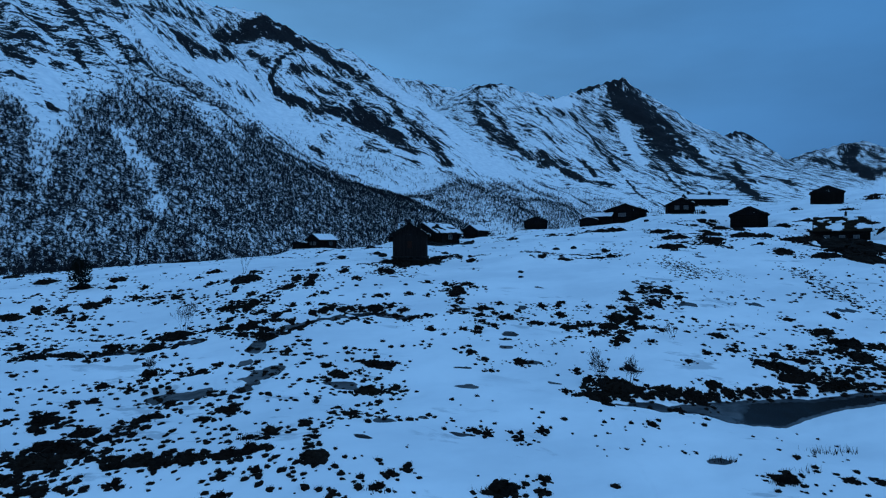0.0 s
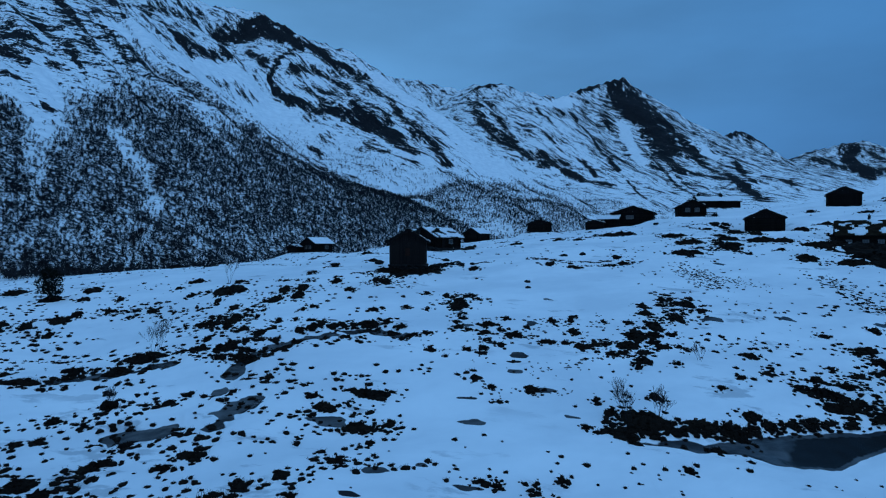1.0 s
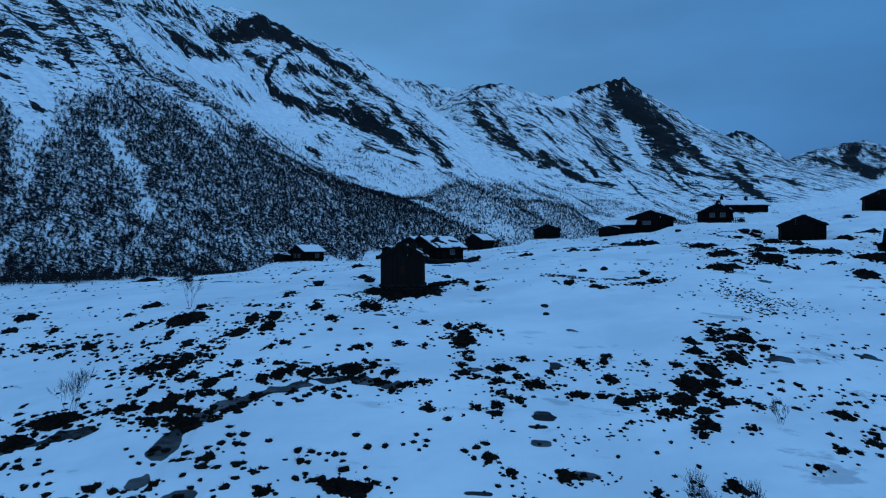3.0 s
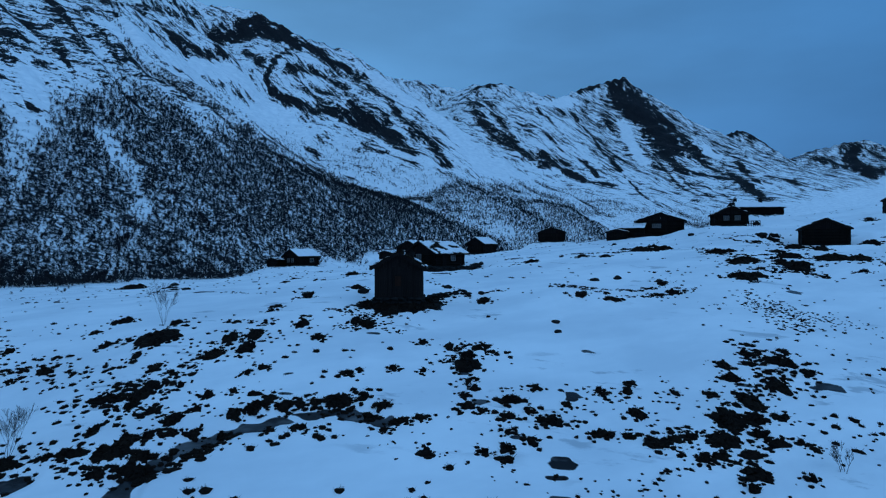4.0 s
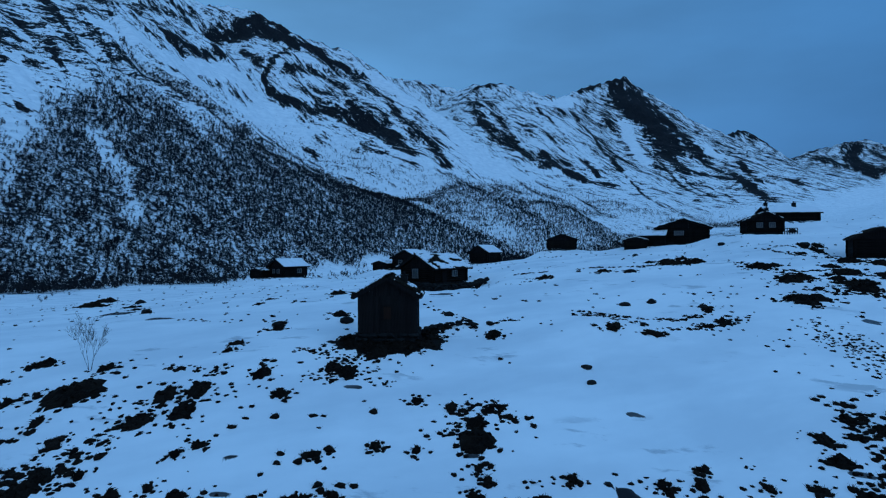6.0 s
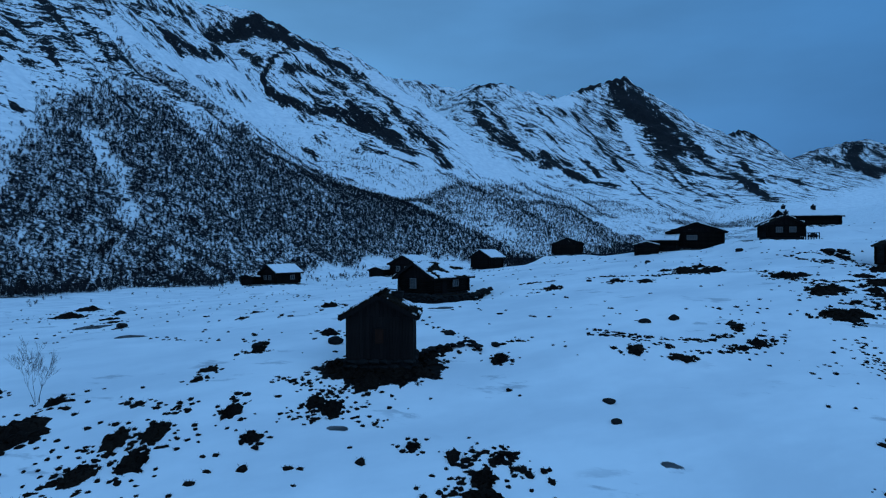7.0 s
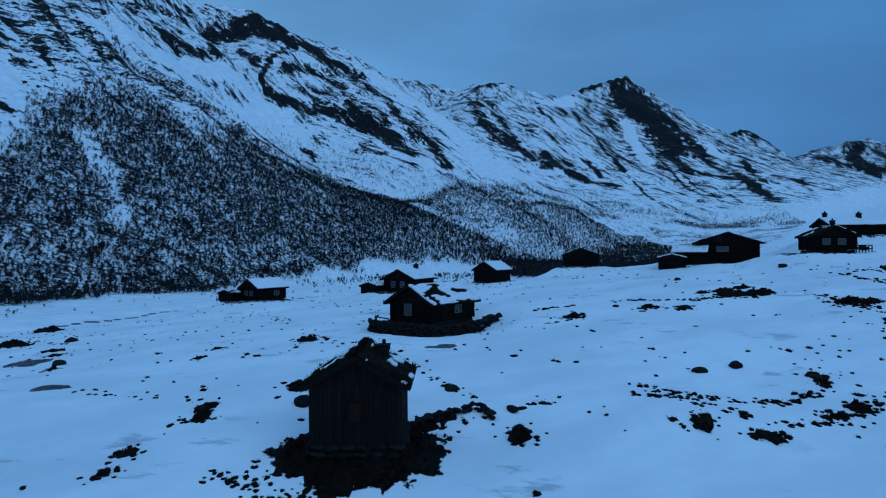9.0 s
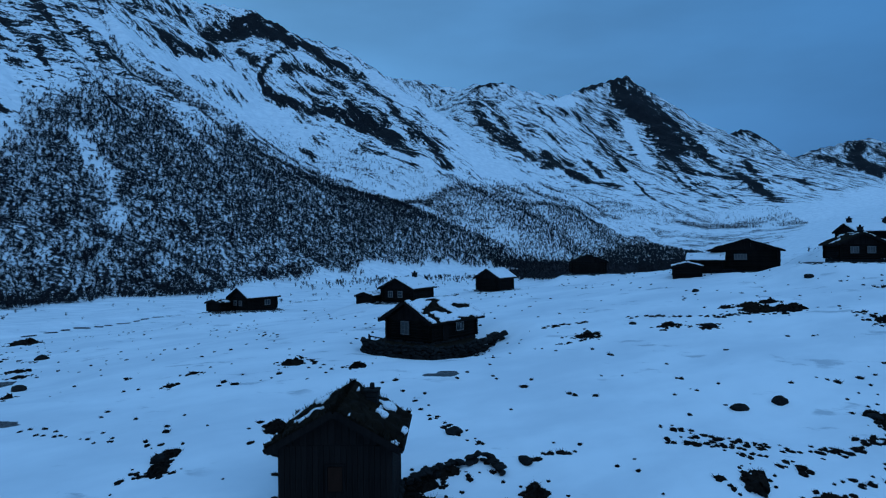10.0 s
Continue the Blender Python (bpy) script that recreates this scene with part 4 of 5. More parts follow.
# ---------------------------------------------------------------- heather, tufts and stones
def mound_template(rng, blades):
    """A ragged low mound as triangles, radius 1, with stiff blades on it."""
    seg = 9
    rad = [rng.uniform(0.5, 1.05, seg), rng.uniform(0.4, 0.8, seg)]
    hts = [rng.uniform(-0.35, -0.2, seg), rng.uniform(0.2, 0.5, seg)]
    rings = [[(rad[q][k] * math.cos(6.283 * k / seg), rad[q][k] * math.sin(6.283 * k / seg), hts[q][k]) for k in range(seg)] for q in (0, 1)]
    top = (rng.uniform(-0.2, 0.2), rng.uniform(-0.2, 0.2), rng.uniform(0.5, 0.75))
    tris = []
    for k in range(seg):
        j = (k + 1) % seg
        tris += [[rings[0][k], rings[0][j], rings[1][j]], [rings[0][k], rings[1][j], rings[1][k]], [rings[1][k], rings[1][j], top]]
    for k in range(blades):
        a, d = rng.uniform(0, 6.283), rng.uniform(0, 0.8)
        x, y, z = d * math.cos(a), d * math.sin(a), 0.45 * (1 - d)
        b = rng.uniform(0, 6.283)
        out = rng.uniform(0.1, 0.7)
        tris.append([(x - 0.06 * math.sin(b), y + 0.06 * math.cos(b), z), (x + 0.06 * math.sin(b), y - 0.06 * math.cos(b), z), (x + out * math.cos(a), y + out * math.sin(a), z + rng.uniform(0.3, 0.8))])
    return np.array(tris)


mrng = np.random.default_rng(21)
MOUNDS = [mound_template(mrng, 13) for _ in range(12)]


def tufts(x, y, size, height, seed):
    """Vertices of mounds at places in plan units; size and height in metres."""
    r = np.random.default_rng(seed)
    z, _ = land(x, y)
    out = []
    for k in range(len(x)):
        tpl = MOUNDS[r.integers(0, len(MOUNDS))]
        a, st = r.uniform(0, 6.283), r.uniform(0.8, 1.5)
        px, py = tpl[..., 0] * size[k] * st, tpl[..., 1] * size[k]
        c, s_ = math.cos(a), math.sin(a)
        out.append(np.stack([px * c * 1.0 - py * s_ + x[k] * U, px * s_ + py * c + y[k] * U, tpl[..., 2] * height[k] + z[k] * U + EYE], -1).reshape(-1, 3))
    return np.concatenate(out)


SMALL = []  # extra tufts, joined at the end


def heather_mass(px, py, a, b, seed):
    """One ragged mass of heather: a lobed low dome whose edges sprout stiff blades."""
    r = np.random.default_rng(seed)
    seg, rings = (26, 6) if a > 0.8 else (18, 4) if a > 0.35 else (13, 3)
    t = np.arange(seg) * 6.283 / seg
    lobe = 1 + 0.34 * perlin(np.cos(t) * 1.6 + seed * 1.7, np.sin(t) * 1.6, 151) + 0.26 * perlin(np.cos(t) * 4 + seed, np.sin(t) * 4, 152) + r.uniform(-0.12, 0.12, seg)
    tall = (0.20 + 0.22 * min(a, 1.6)) * r.uniform(0.7, 1.15)
    co, fa = [], []
    f = np.repeat(1 - np.arange(rings) / rings, seg)
    x, y = px + a * np.tile(lobe * np.cos(t), rings) * f, py + b * np.tile(lobe * np.sin(t), rings) * f
    z = land(np.append(x, px), np.append(y, py))[0] * U + EYE
    bump = 0.55 + 0.9 * np.abs(perlin(x * 2.3, y * 2.3, 153)) + 0.5 * perlin(x * 5, y * 5, 154)
    h = np.where(f > 0.999, -0.06, tall * (1 - f * f) ** 0.6 * bump)
    co += list(zip(x * U, y * U, z[:-1] + h))
    co.append((px * U, py * U, z[-1] + tall * 0.8))
    for q in range(rings - 1):
        for k in range(seg):
            j = (k + 1) % seg
            fa += [(q * seg + k, q * seg + j, (q + 1) * seg + j), (q * seg + k, (q + 1) * seg + j, (q + 1) * seg + k)]
    for k in range(seg):
        fa.append(((rings - 1) * seg + k, (rings - 1) * seg + (k + 1) % seg, len(co) - 1))
    # blades grow out of the dome's own edges
    for _ in range(int(seg * rings * 0.8)):
        f = fa[r.integers(0, len(fa))]
        p, q = co[f[0]], co[f[1]]
        w = r.normal(0, 0.11, 2)
        co.append(((p[0] + q[0]) / 2 + w[0], (p[1] + q[1]) / 2 + w[1], (p[2] + q[2]) / 2 + r.uniform(0.02, 0.13)))
        fa.append((f[0], f[1], len(co) - 1))
    return np.array(co), np.array(fa)


for i, (px, py, a, b) in enumerate(HEATHER):
    r = np.random.default_rng(1000 + i)
    ob = new("heather_patch", raw_mesh("heather_patch", *heather_mass(px, py, a * 0.86, b * 0.86, i), M_HEATH))
    tagged(ob, "large dark heather patch breaking through the snow" if a > 0.9 else "dark heather clump poking out of the snow", "heather", "heather patches on the hillside")
    n = int(np.clip(6 + a * 16, 6, 36))
    d, t = 0.55 + 1.2 * r.uniform(0, 1, n) ** 1.6, r.uniform(0, 6.283, n)
    size = np.clip(r.uniform(0.10, 0.30, n) * (1.35 - 0.5 * d) * (0.8 + 0.4 * min(a, 1.4)), 0.05, 0.5)
    SMALL.append(tufts(px + (a + 0.15) * d * np.cos(t), py + (b + 0.12) * d * np.sin(t), size, size * r.uniform(0.5, 1.0, n), i))



def belt(pts, half, n, size):
    r = np.random.default_rng(int(abs(pts[0][0]) * 10) + n)
    p = np.array(pts, float)
    t = r.uniform(0, 1, n) * (len(pts) - 1)
    i = np.minimum(t.astype(int), len(pts) - 2)
    q = p[i] + (p[i + 1] - p[i]) * (t - i)[:, None] + r.normal(0, 0.6 * half, (n, 2))
    s = size * r.uniform(0.45, 1.15, n)
    SMALL.append(tufts(q[:, 0], q[:, 1], s, s * r.uniform(0.45, 0.9, n), n))


belt([(8.3, 66), (11.2, 64.8), (13.5, 62.8), (17.5, 64.4), (19.7, 65.8)], 0.5, 93, 0.22)
belt([(6.9, 81.1), (10.3, 82.6)], 0.2, 20, 0.22)
belt([(13.8, 82.4), (18.3, 83.7)], 0.2, 20, 0.23)
belt([(19.7, 85.3), (25.3, 87.3)], 0.4, 40, 0.27)
belt([(27.7, 81.8), (31.3, 78.7), (36.5, 78.7)], 0.4, 68, 0.27)
belt([(32.4, 77), (31.8, 71.8)], 0.7, 68, 0.31)
belt([(23.7, 69.8), (28.2, 69.8)], 0.3, 40, 0.23)
belt([(23.5, 65), (23.7, 60.6), (23.2, 56.1)], 1.5, 187, 0.17)
belt([(17.6, 53.1), (17.4, 50.2), (16.8, 47.6)], 1.3, 90, 0.26)
belt([(-6.7, 55.4), (-4.4, 55.6), (-2.6, 55.3)], 0.5, 40, 0.17)
belt([(-5.6, 59.2), (-2.4, 61)], 0.3, 24, 0.23)
belt([(-11, 56.7), (-12.4, 52.7), (-14.5, 50.6)], 0.6, 50, 0.22)
belt([(-9.6, 44.8), (-5.8, 45.1), (-3.9, 45.5)], 0.5, 40, 0.23)
belt([(-16.8, 47.8), (-14.8, 48), (-13.2, 49)], 0.6, 50, 0.27)
belt([(0.9, 54.1), (1.1, 48.6), (1.1, 44.8)], 0.6, 50, 0.22)
belt([(2.4, 47), (4.6, 47.5), (7.9, 47.3), (11.9, 48.8)], 0.4, 30, 0.17)
belt([(8.4, 67.7), (10.6, 65.8), (14.1, 65.2), (17.8, 66.7)], 0.4, 85, 0.22)
belt([(2.6, 65.2), (5, 65.7)], 0.1, 13, 0.23)
belt([(6.8, 85.8), (10.4, 87)], 0.2, 23, 0.23)
belt([(13.6, 88), (18.6, 85.2), (25.5, 88.8)], 0.3, 44, 0.23)
belt([(27.9, 84.1), (29.2, 79.7), (30.6, 76.5)], 0.5, 68, 0.23)
belt([(-8.3, 59.6), (-5.5, 57.9), (-2.9, 58.5)], 0.5, 90, 0.17)
belt([(-5.8, 61.4), (-2.8, 61.5), (-1.3, 63.3)], 0.3, 68, 0.22)
belt([(-0.6, 69.5), (1.2, 66.5)], 0.4, 27, 0.16)
belt([(-14.8, 57.6), (-11.1, 55.6)], 0.4, 24, 0.23)
belt([(-46.4, 97.9), (-38.9, 95.3), (-32.8, 91.5)], 0.5, 34, 0.2)
belt([(-19.8, 70.4), (-11.3, 67.2)], 0.3, 23, 0.16)
belt([(35, 91.1), (40.7, 90.4)], 0.4, 27, 0.23)
belt([(-10.4, 83.4), (-7.5, 79.6)], 0.2, 17, 0.23)
belt([(-16.5, 22.6), (-14.5, 24.6), (-11.5, 25.7), (-8.1, 26.1)], 1.4, 100, 0.23)
belt([(-22.5, 30.9), (-18, 33.1), (-14.5, 34.3)], 1.2, 60, 0.2)
belt([(-5.3, 25.4), (-2.4, 30.8), (-4.6, 34.1)], 1.1, 36, 0.2)
belt([(2.7, 43.8), (9.2, 46), (18.3, 47.6)], 1.1, 60, 0.17)
belt([(22.6, 61.5), (27.2, 56.9)], 1.4, 153, 0.12)
belt([(35.1, 61.5), (35, 52.8), (33.8, 47.1)], 1.5, 153, 0.17)
belt([(20.5, 39.9), (23.5, 38.1), (25.8, 37.3)], 1.2, 90, 0.2)
belt([(8, 40), (12.8, 43.8), (16.9, 49.8)], 0.8, 60, 0.2)
belt([(-32.1, 50.6), (-23.4, 52.3), (-14.5, 46.9)], 1.1, 90, 0.2)
belt([(-14.9, 52.9), (-9.2, 54.1), (-2.3, 57.2)], 0.8, 50, 0.17)
belt([(-30.9, 42.6), (-22.9, 42.3), (-13.4, 39.8)], 0.5, 50, 0.2)
belt([(2.2, 35.2), (7.3, 36.3)], 0.5, 20, 0.12)
belt([(0.4, 28.1), (4.3, 26.5)], 0.6, 16, 0.16)
belt([(5.3, 26.3), (19.6, 26.9)], 0.6, 24, 0.12)
belt([(-4.8, 22.2), (-1.3, 22.3)], 0.5, 12, 0.16)
belt([(12.3, 33.4), (16.5, 34.6), (21.5, 35.3)], 0.4, 60, 0.23)
belt([(-5.4, 27), (-1.7, 27.9)], 0.4, 18, 0.16)
belt([(26.1, 43.6), (27.5, 41.4), (26.9, 37.4)], 0.7, 90, 0.31)
belt([(19.6, 38.1), (21.7, 36.8), (24.8, 34.5)], 0.7, 130, 0.26)
belt([(40.4, 73.1), (43.3, 69.1), (47.3, 65)], 0.6, 153, 0.31)
belt([(33.9, 59.3), (33.3, 48.8)], 1.0, 70, 0.23)
belt([(-26.2, 36.1), (-22.2, 37.9), (-18.8, 40.1)], 0.4, 90, 0.28)
belt([(-20.2, 27.8), (-17, 27.6), (-13.1, 26.5)], 0.7, 60, 0.28)
belt([(-17.8, 24.4), (-13, 24.1), (-7.3, 23.7)], 0.4, 100, 0.31)
belt([(-16.2, 22.3), (-12.6, 21.4)], 0.5, 42, 0.28)
belt([(-15.2, 40.5), (-11.1, 39.6), (-8.8, 42.3)], 0.5, 70, 0.25)
belt([(-10.9, 34.3), (-6.4, 31), (-1.9, 31.7)], 0.6, 80, 0.2)
belt([(-32.3, 48.1), (-27.5, 50.7), (-21.9, 52)], 0.5, 60, 0.23)
belt([(28.1, 72.8), (33.1, 69.3)], 0.7, 85, 0.27)
belt([(33.6, 91.6), (37.6, 81.7)], 0.5, 51, 0.27)
belt([(-3.3, 42.5), (2.8, 39.5), (7.8, 39)], 1.1, 60, 0.12)
belt([(-5.8, 27.8), (-0.6, 27.9)], 0.6, 24, 0.16)
belt([(8.6, 42.9), (12.8, 43.8), (18.8, 51.3)], 0.6, 90, 0.23)
belt([(-0.2, 50.4), (2.3, 53.3)], 0.6, 40, 0.2)
belt([(7.5, 32.9), (11.1, 32.9)], 0.4, 50, 0.23)
belt([(11.3, 32.6), (13.6, 33.3), (16.6, 34.5), (19.7, 35.1), (26, 35.2)], 0.3, 170, 0.3)
belt([(7.6, 32.1), (9, 32.2), (10.8, 32.7)], 0.45, 120, 0.36)
belt([(21, 36.6), (25, 36.2), (27, 39.5)], 0.8, 110, 0.28)
belt([(24.5, 39.5), (27.5, 41.5), (31, 40.5)], 0.7, 90, 0.3)
# smooth unbroken snow: x, y, half width, half depth
CLEAR = [(11.4, 55.4, 5.3, 12.8), (5.9, 52.5, 2.5, 8.4), (-5.4, 40.8, 3.6, 2.3), (10.9, 45.4, 1.5, 1.8), (-6.7, 51.0, 2.3, 4.5), (6.1, 49.0, 2.8, 1.8), (5.7, 55.8, 2.6, 6.9), (13.0, 56.0, 4.1, 8.7), (-17.2, 64.4, 5.4, 4.5), (-3.4, 51.5, 2.2, 1.9), (1.0, 58.2, 2.1, 4.4)]


def open_snow(x, y):
    """0 on smooth snow, 1 where tufts may grow."""
    grow = np.ones(np.shape(x))
    for px, py, a, b in CLEAR:
        grow = grow * (0.04 + 0.96 * step(0.75, 1.15, np.hypot((x - px) / a, (y - py) / b)))
    return grow


# loose tufts all over the open ground, thicker where the snow lies thin
sx, sy = scatter(np.random.default_rng(31), 24000, -70, 75, 16, 125, lambda x, y, z: (0.03 + 0.55 * step(0.0, 0.5, fbm(x / 9, y / 5, 3, 141)) * (1 - 0.6 * step(48, 72, y))) * (np.abs(x) < 0.8 * y + 6) * open_snow(x, y))
ss = np.random.default_rng(32).uniform(0.05, 0.2, len(sx))
SMALL.append(tufts(sx, sy, ss, ss * 0.8, 33))
mx, my = scatter(np.random.default_rng(35), 16000, -60, 60, 18, 80, lambda x, y, z: 0.62 * step(0.12, 0.5, fbm(x / 8 + 3, y / 4.5, 3, 145)) * (1 - 0.75 * step(50, 66, y)) * (np.abs(x) < 0.8 * y + 4) * (1 - 0.75 * step(0, 6, x) * (1 - step(40, 44, y))) * open_snow(x, y))
ms = np.random.default_rng(36).uniform(0.10, 0.30, len(mx))
SMALL.append(tufts(mx, my, ms, ms * 0.75, 37))
lx, ly = scatter(np.random.default_rng(41), 5200, -38, -3, 22, 52, lambda x, y, z: 0.55 * step(0.0, 0.4, fbm(x / 6 + 9, y / 3.2, 3, 147)) * (np.abs(x) < 0.8 * y + 4))
ls = np.random.default_rng(42).uniform(0.10, 0.32, len(lx))
SMALL.append(tufts(lx, ly, ls, ls * 0.7, 43))
v = np.concatenate(SMALL)
tagged(new("heather_tufts", raw_mesh("heather_tufts", v, np.arange(len(v)).reshape(-1, 3), M_HEATH)), "small dark grass and heather tufts scattered over the snow", "grass", kind="stuff")


def stone_mesh(name, seed, mat, flat=0.6):
    r = random.Random(seed)
    bm = bmesh.new()
    bmesh.ops.create_icosphere(bm, subdivisions=2, radius=1.0)
    off = Vector((seed * 3.1, seed * 1.7, 0))
    for q in bm.verts:
        k = 1 + 0.35 * noise.noise(q.co * 1.3 + off) + 0.15 * noise.noise(q.co * 3.1 + off)
        q.co = Vector((q.co.x * k * 1.15, q.co.y * k * 0.85, q.co.z * k * flat))
    me = bpy.data.meshes.new(name)
    bm.to_mesh(me)
    bm.free()
    me.materials.append(mat)
    return me


BOULDERS = [stone_mesh("boulder", k, M_STONE) for k in range(1, 7)]
for i, (x, y, s) in enumerate(((12.9, 69.4, 0.42), (15.0, 70.0, 0.46), (18.0, 68.2, 0.36), (-27.0, 81.0, 0.6), (-33.6, 93.2, 0.6), (-11.1, 66.0, 0.4), (2.9, 65.2, 0.36), (7.3, 57.4, 0.3), (7.1, 55.5, 0.28),
                               (39.3, 92.1, 0.7), (43.3, 101.5, 0.6), (32.2, 96.4, 0.5), (22.3, 96.8, 0.4), (9.5, 83.3, 0.42), (13.1, 85.2, 0.3), (17.4, 82.7, 0.5), (0.3, 67.9, 0.4), (70.5, 95.0, 1.1), (-6.6, 66.5, 0.6))):
    ob = new("boulder", BOULDERS[i % 6])
    ob.matrix_world = pose(x * U, y * U, ground_z(x * U, y * U) + 0.12 * s, 0, 0, i * 47) @ Matrix.Diagonal((s, s, s, 1))
    tagged(ob, "dark weathered boulder half sunk in snow", "boulder", "boulders on the hillside")


# ---------------------------------------------------------------- shrubs
def branch(bm, r, at, way, length, radius, depth):
    """A thin bent branch that forks."""
    steps = 3
    ring = None
    for k in range(steps + 1):
        t = k / steps
        rad = max(radius * (1 - 0.65 * t), 0.004)
        side = way.orthogonal().normalized()
        up_ = way.cross(side).normalized()
        now = [bm.verts.new(at + rad * (side * math.cos(a) + up_ * math.sin(a))) for a in (0, 2.094, 4.189)]
        if ring:
            for q in range(3):
                bm.faces.new((ring[q], ring[(q + 1) % 3], now[(q + 1) % 3], now[q]))
        ring = now
        if k < steps:
            way = (way + Vector((r.uniform(-0.2, 0.2), r.uniform(-0.2, 0.2), r.uniform(-0.05, 0.2)))).normalized()
            at = at + way * length / steps
            if depth and k:
                for _ in range(2):
                    w2 = (way + Vector((r.uniform(-0.8, 0.8), r.uniform(-0.8, 0.8), r.uniform(0.0, 0.5)))).normalized()
                    branch(bm, r, at, w2, length * r.uniform(0.4, 0.65), rad * 0.6, depth - 1)
    if depth:
        branch(bm, r, at, way, length * 0.55, rad * 0.7, depth - 1)


def willow(x, y, tall, stems, seed, label):
    r = random.Random(seed)
    ob = new("willow_shrub")
    ob.location = (x * U, y * U, ground_z(x * U, y * U))
    for k in range(stems):
        bm = bmesh.new()
        a = r.uniform(0, 6.283)
        branch(bm, r, Vector((0.3 * math.cos(a) * r.random(), 0.3 * math.sin(a) * r.random(), -0.1)), Vector((0.35 * math.cos(a), 0.35 * math.sin(a), 1)).normalized(), tall * r.uniform(0.4, 0.6), 0.018, 3)
        part("stem", bm, M_TWIG, ob)
    return tagged(ob, label, "shrub", "willow shrubs")


willow(-17.7, 41.3, 2.6, 5, 3, "bare willow shrub with thin upright twigs in heather")
willow(-18.9, 58.2, 3.4, 4, 4, "bare rounded willow bush standing behind a heather mound")
willow(8.8, 32.9, 2.3, 6, 5, "bare spindly willow shrub beside the frozen pond")
willow(10.1, 33.2, 1.9, 6, 6, "bare spindly willow shrub beside the frozen pond")
willow(-16.6, 34.5, 1.0, 6, 7, "low bare willow sprout in the snow")
willow(15.3, 40.6, 1.4, 4, 8, "low bare willow sprout in the snow")


def grass_sprig(x, y, n, tall, seed):
    r = random.Random(seed)
    bm = bmesh.new()
    for _ in range(n):
        a, d = r.uniform(0, 6.283), r.uniform(0, 0.5)
        x0, y0, h = d * 1.6 * math.cos(a), 0.5 * d * math.sin(a), tall * r.uniform(0.4, 1)
        b = r.uniform(0, 6.283)
        bm.faces.new([bm.verts.new(c) for c in ((x0 - 0.02, y0, -0.05), (x0 + 0.02, y0, -0.05), (x0 + 0.3 * h * math.cos(b), y0 + 0.3 * h * math.sin(b), h))])
    ob = part("grass_sprig", bm, M_HEATH)
    ob.location = (x * U, y * U, ground_z(x * U, y * U))
    tagged(ob, "tuft of dry dark grass standing out of snow", "grass", "dry grass sprigs")


for i, (x, y, n, h) in enumerate(((13.5, 24.0, 90, 0.5), (11.9, 25.9, 40, 0.4), (16.6, 27.3, 26, 0.45), (18.8, 28.3, 30, 0.5), (-8.0, 25.1, 40, 0.5), (-2.3, 21.4, 30, 0.4), (1.6, 22.4, 50, 0.4), (-16.2, 34.0, 60, 0.6), (17.6, 27.7, 14, 0.7), (15.0, 25.2, 16, 0.4))):
    grass_sprig(x, y, n, h, 50 + i)


def juniper(x, y):
    r = random.Random(9)
    ob = new("dwarf_pine")
    ob.location = (x * U, y * U, ground_z(x * U, y * U))
    bm = bmesh.new()
    branch(bm, r, Vector((0, 0, -0.2)), Vector((0.03, 0, 1)), 2.9, 0.09, 1)
    part("trunk", bm, M_TWIG, ob)
    bm = bmesh.new()
    for _ in range(640):
        a, h = r.uniform(0, 6.283), r.uniform(0.6, 3.1)
        d = r.uniform(0.1, 1.0) * (1.25 if h < 2.4 else 0.75)
        c = Vector((d * math.cos(a), d * math.sin(a), h + 0.25 * math.sin(a * 3)))
        for _ in range(4):
            w = Vector((r.uniform(-1, 1), r.uniform(-1, 1), r.uniform(-0.2, 1))).normalized() * r.uniform(0.15, 0.32)
            s_ = w.orthogonal().normalized() * 0.05
            bm.faces.new([bm.verts.new(q) for q in (c - s_, c + s_, c + w)])
    part("crown", bm, M_PINE, ob, "dark green needles")
    return tagged(ob, "small dark pine tree with a rounded crown in heather", "tree")


juniper(-32.1, 53.9)


# ---------------------------------------------------------------- huts
def log_mesh(name, length, radius, mat, seed):
    """A round log along x, slightly bent and knotty."""
    bm = bmesh.new()
    seg, cuts = 8, 4
    rings = []
    for k in range(cuts + 1):
        x = (k / cuts - 0.5) * length
        wob = radius * (1 + 0.06 * math.sin(seed * 3 + k * 2.1))
        rings.append([bm.verts.new((x, wob * 0.92 * math.cos(6.283 * q / seg), wob * math.sin(6.283 * q / seg) + 0.012 * math.sin(seed + k))) for q in range(seg)])
    for a, b in zip(rings, rings[1:]):
        for q in range(seg):
            bm.faces.new((a[q], a[(q + 1) % seg], b[(q + 1) % seg], b[q]))
    bm.faces.new(rings[0][::-1])
    bm.faces.new(rings[-1])
    me = bpy.data.meshes.new(name)
    bm.to_mesh(me)
    bm.free()
    me.materials.append(mat)
    return me


def child(name, me, parent, m, label=""):
    ob = new(name, me)
    ob.parent = parent
    ob.matrix_local = m
    if label:
        tagged(ob, label)
    return ob


STONES = [stone_mesh("foundation_stone", 20 + k, M_STONE, 0.7) for k in range(5)]


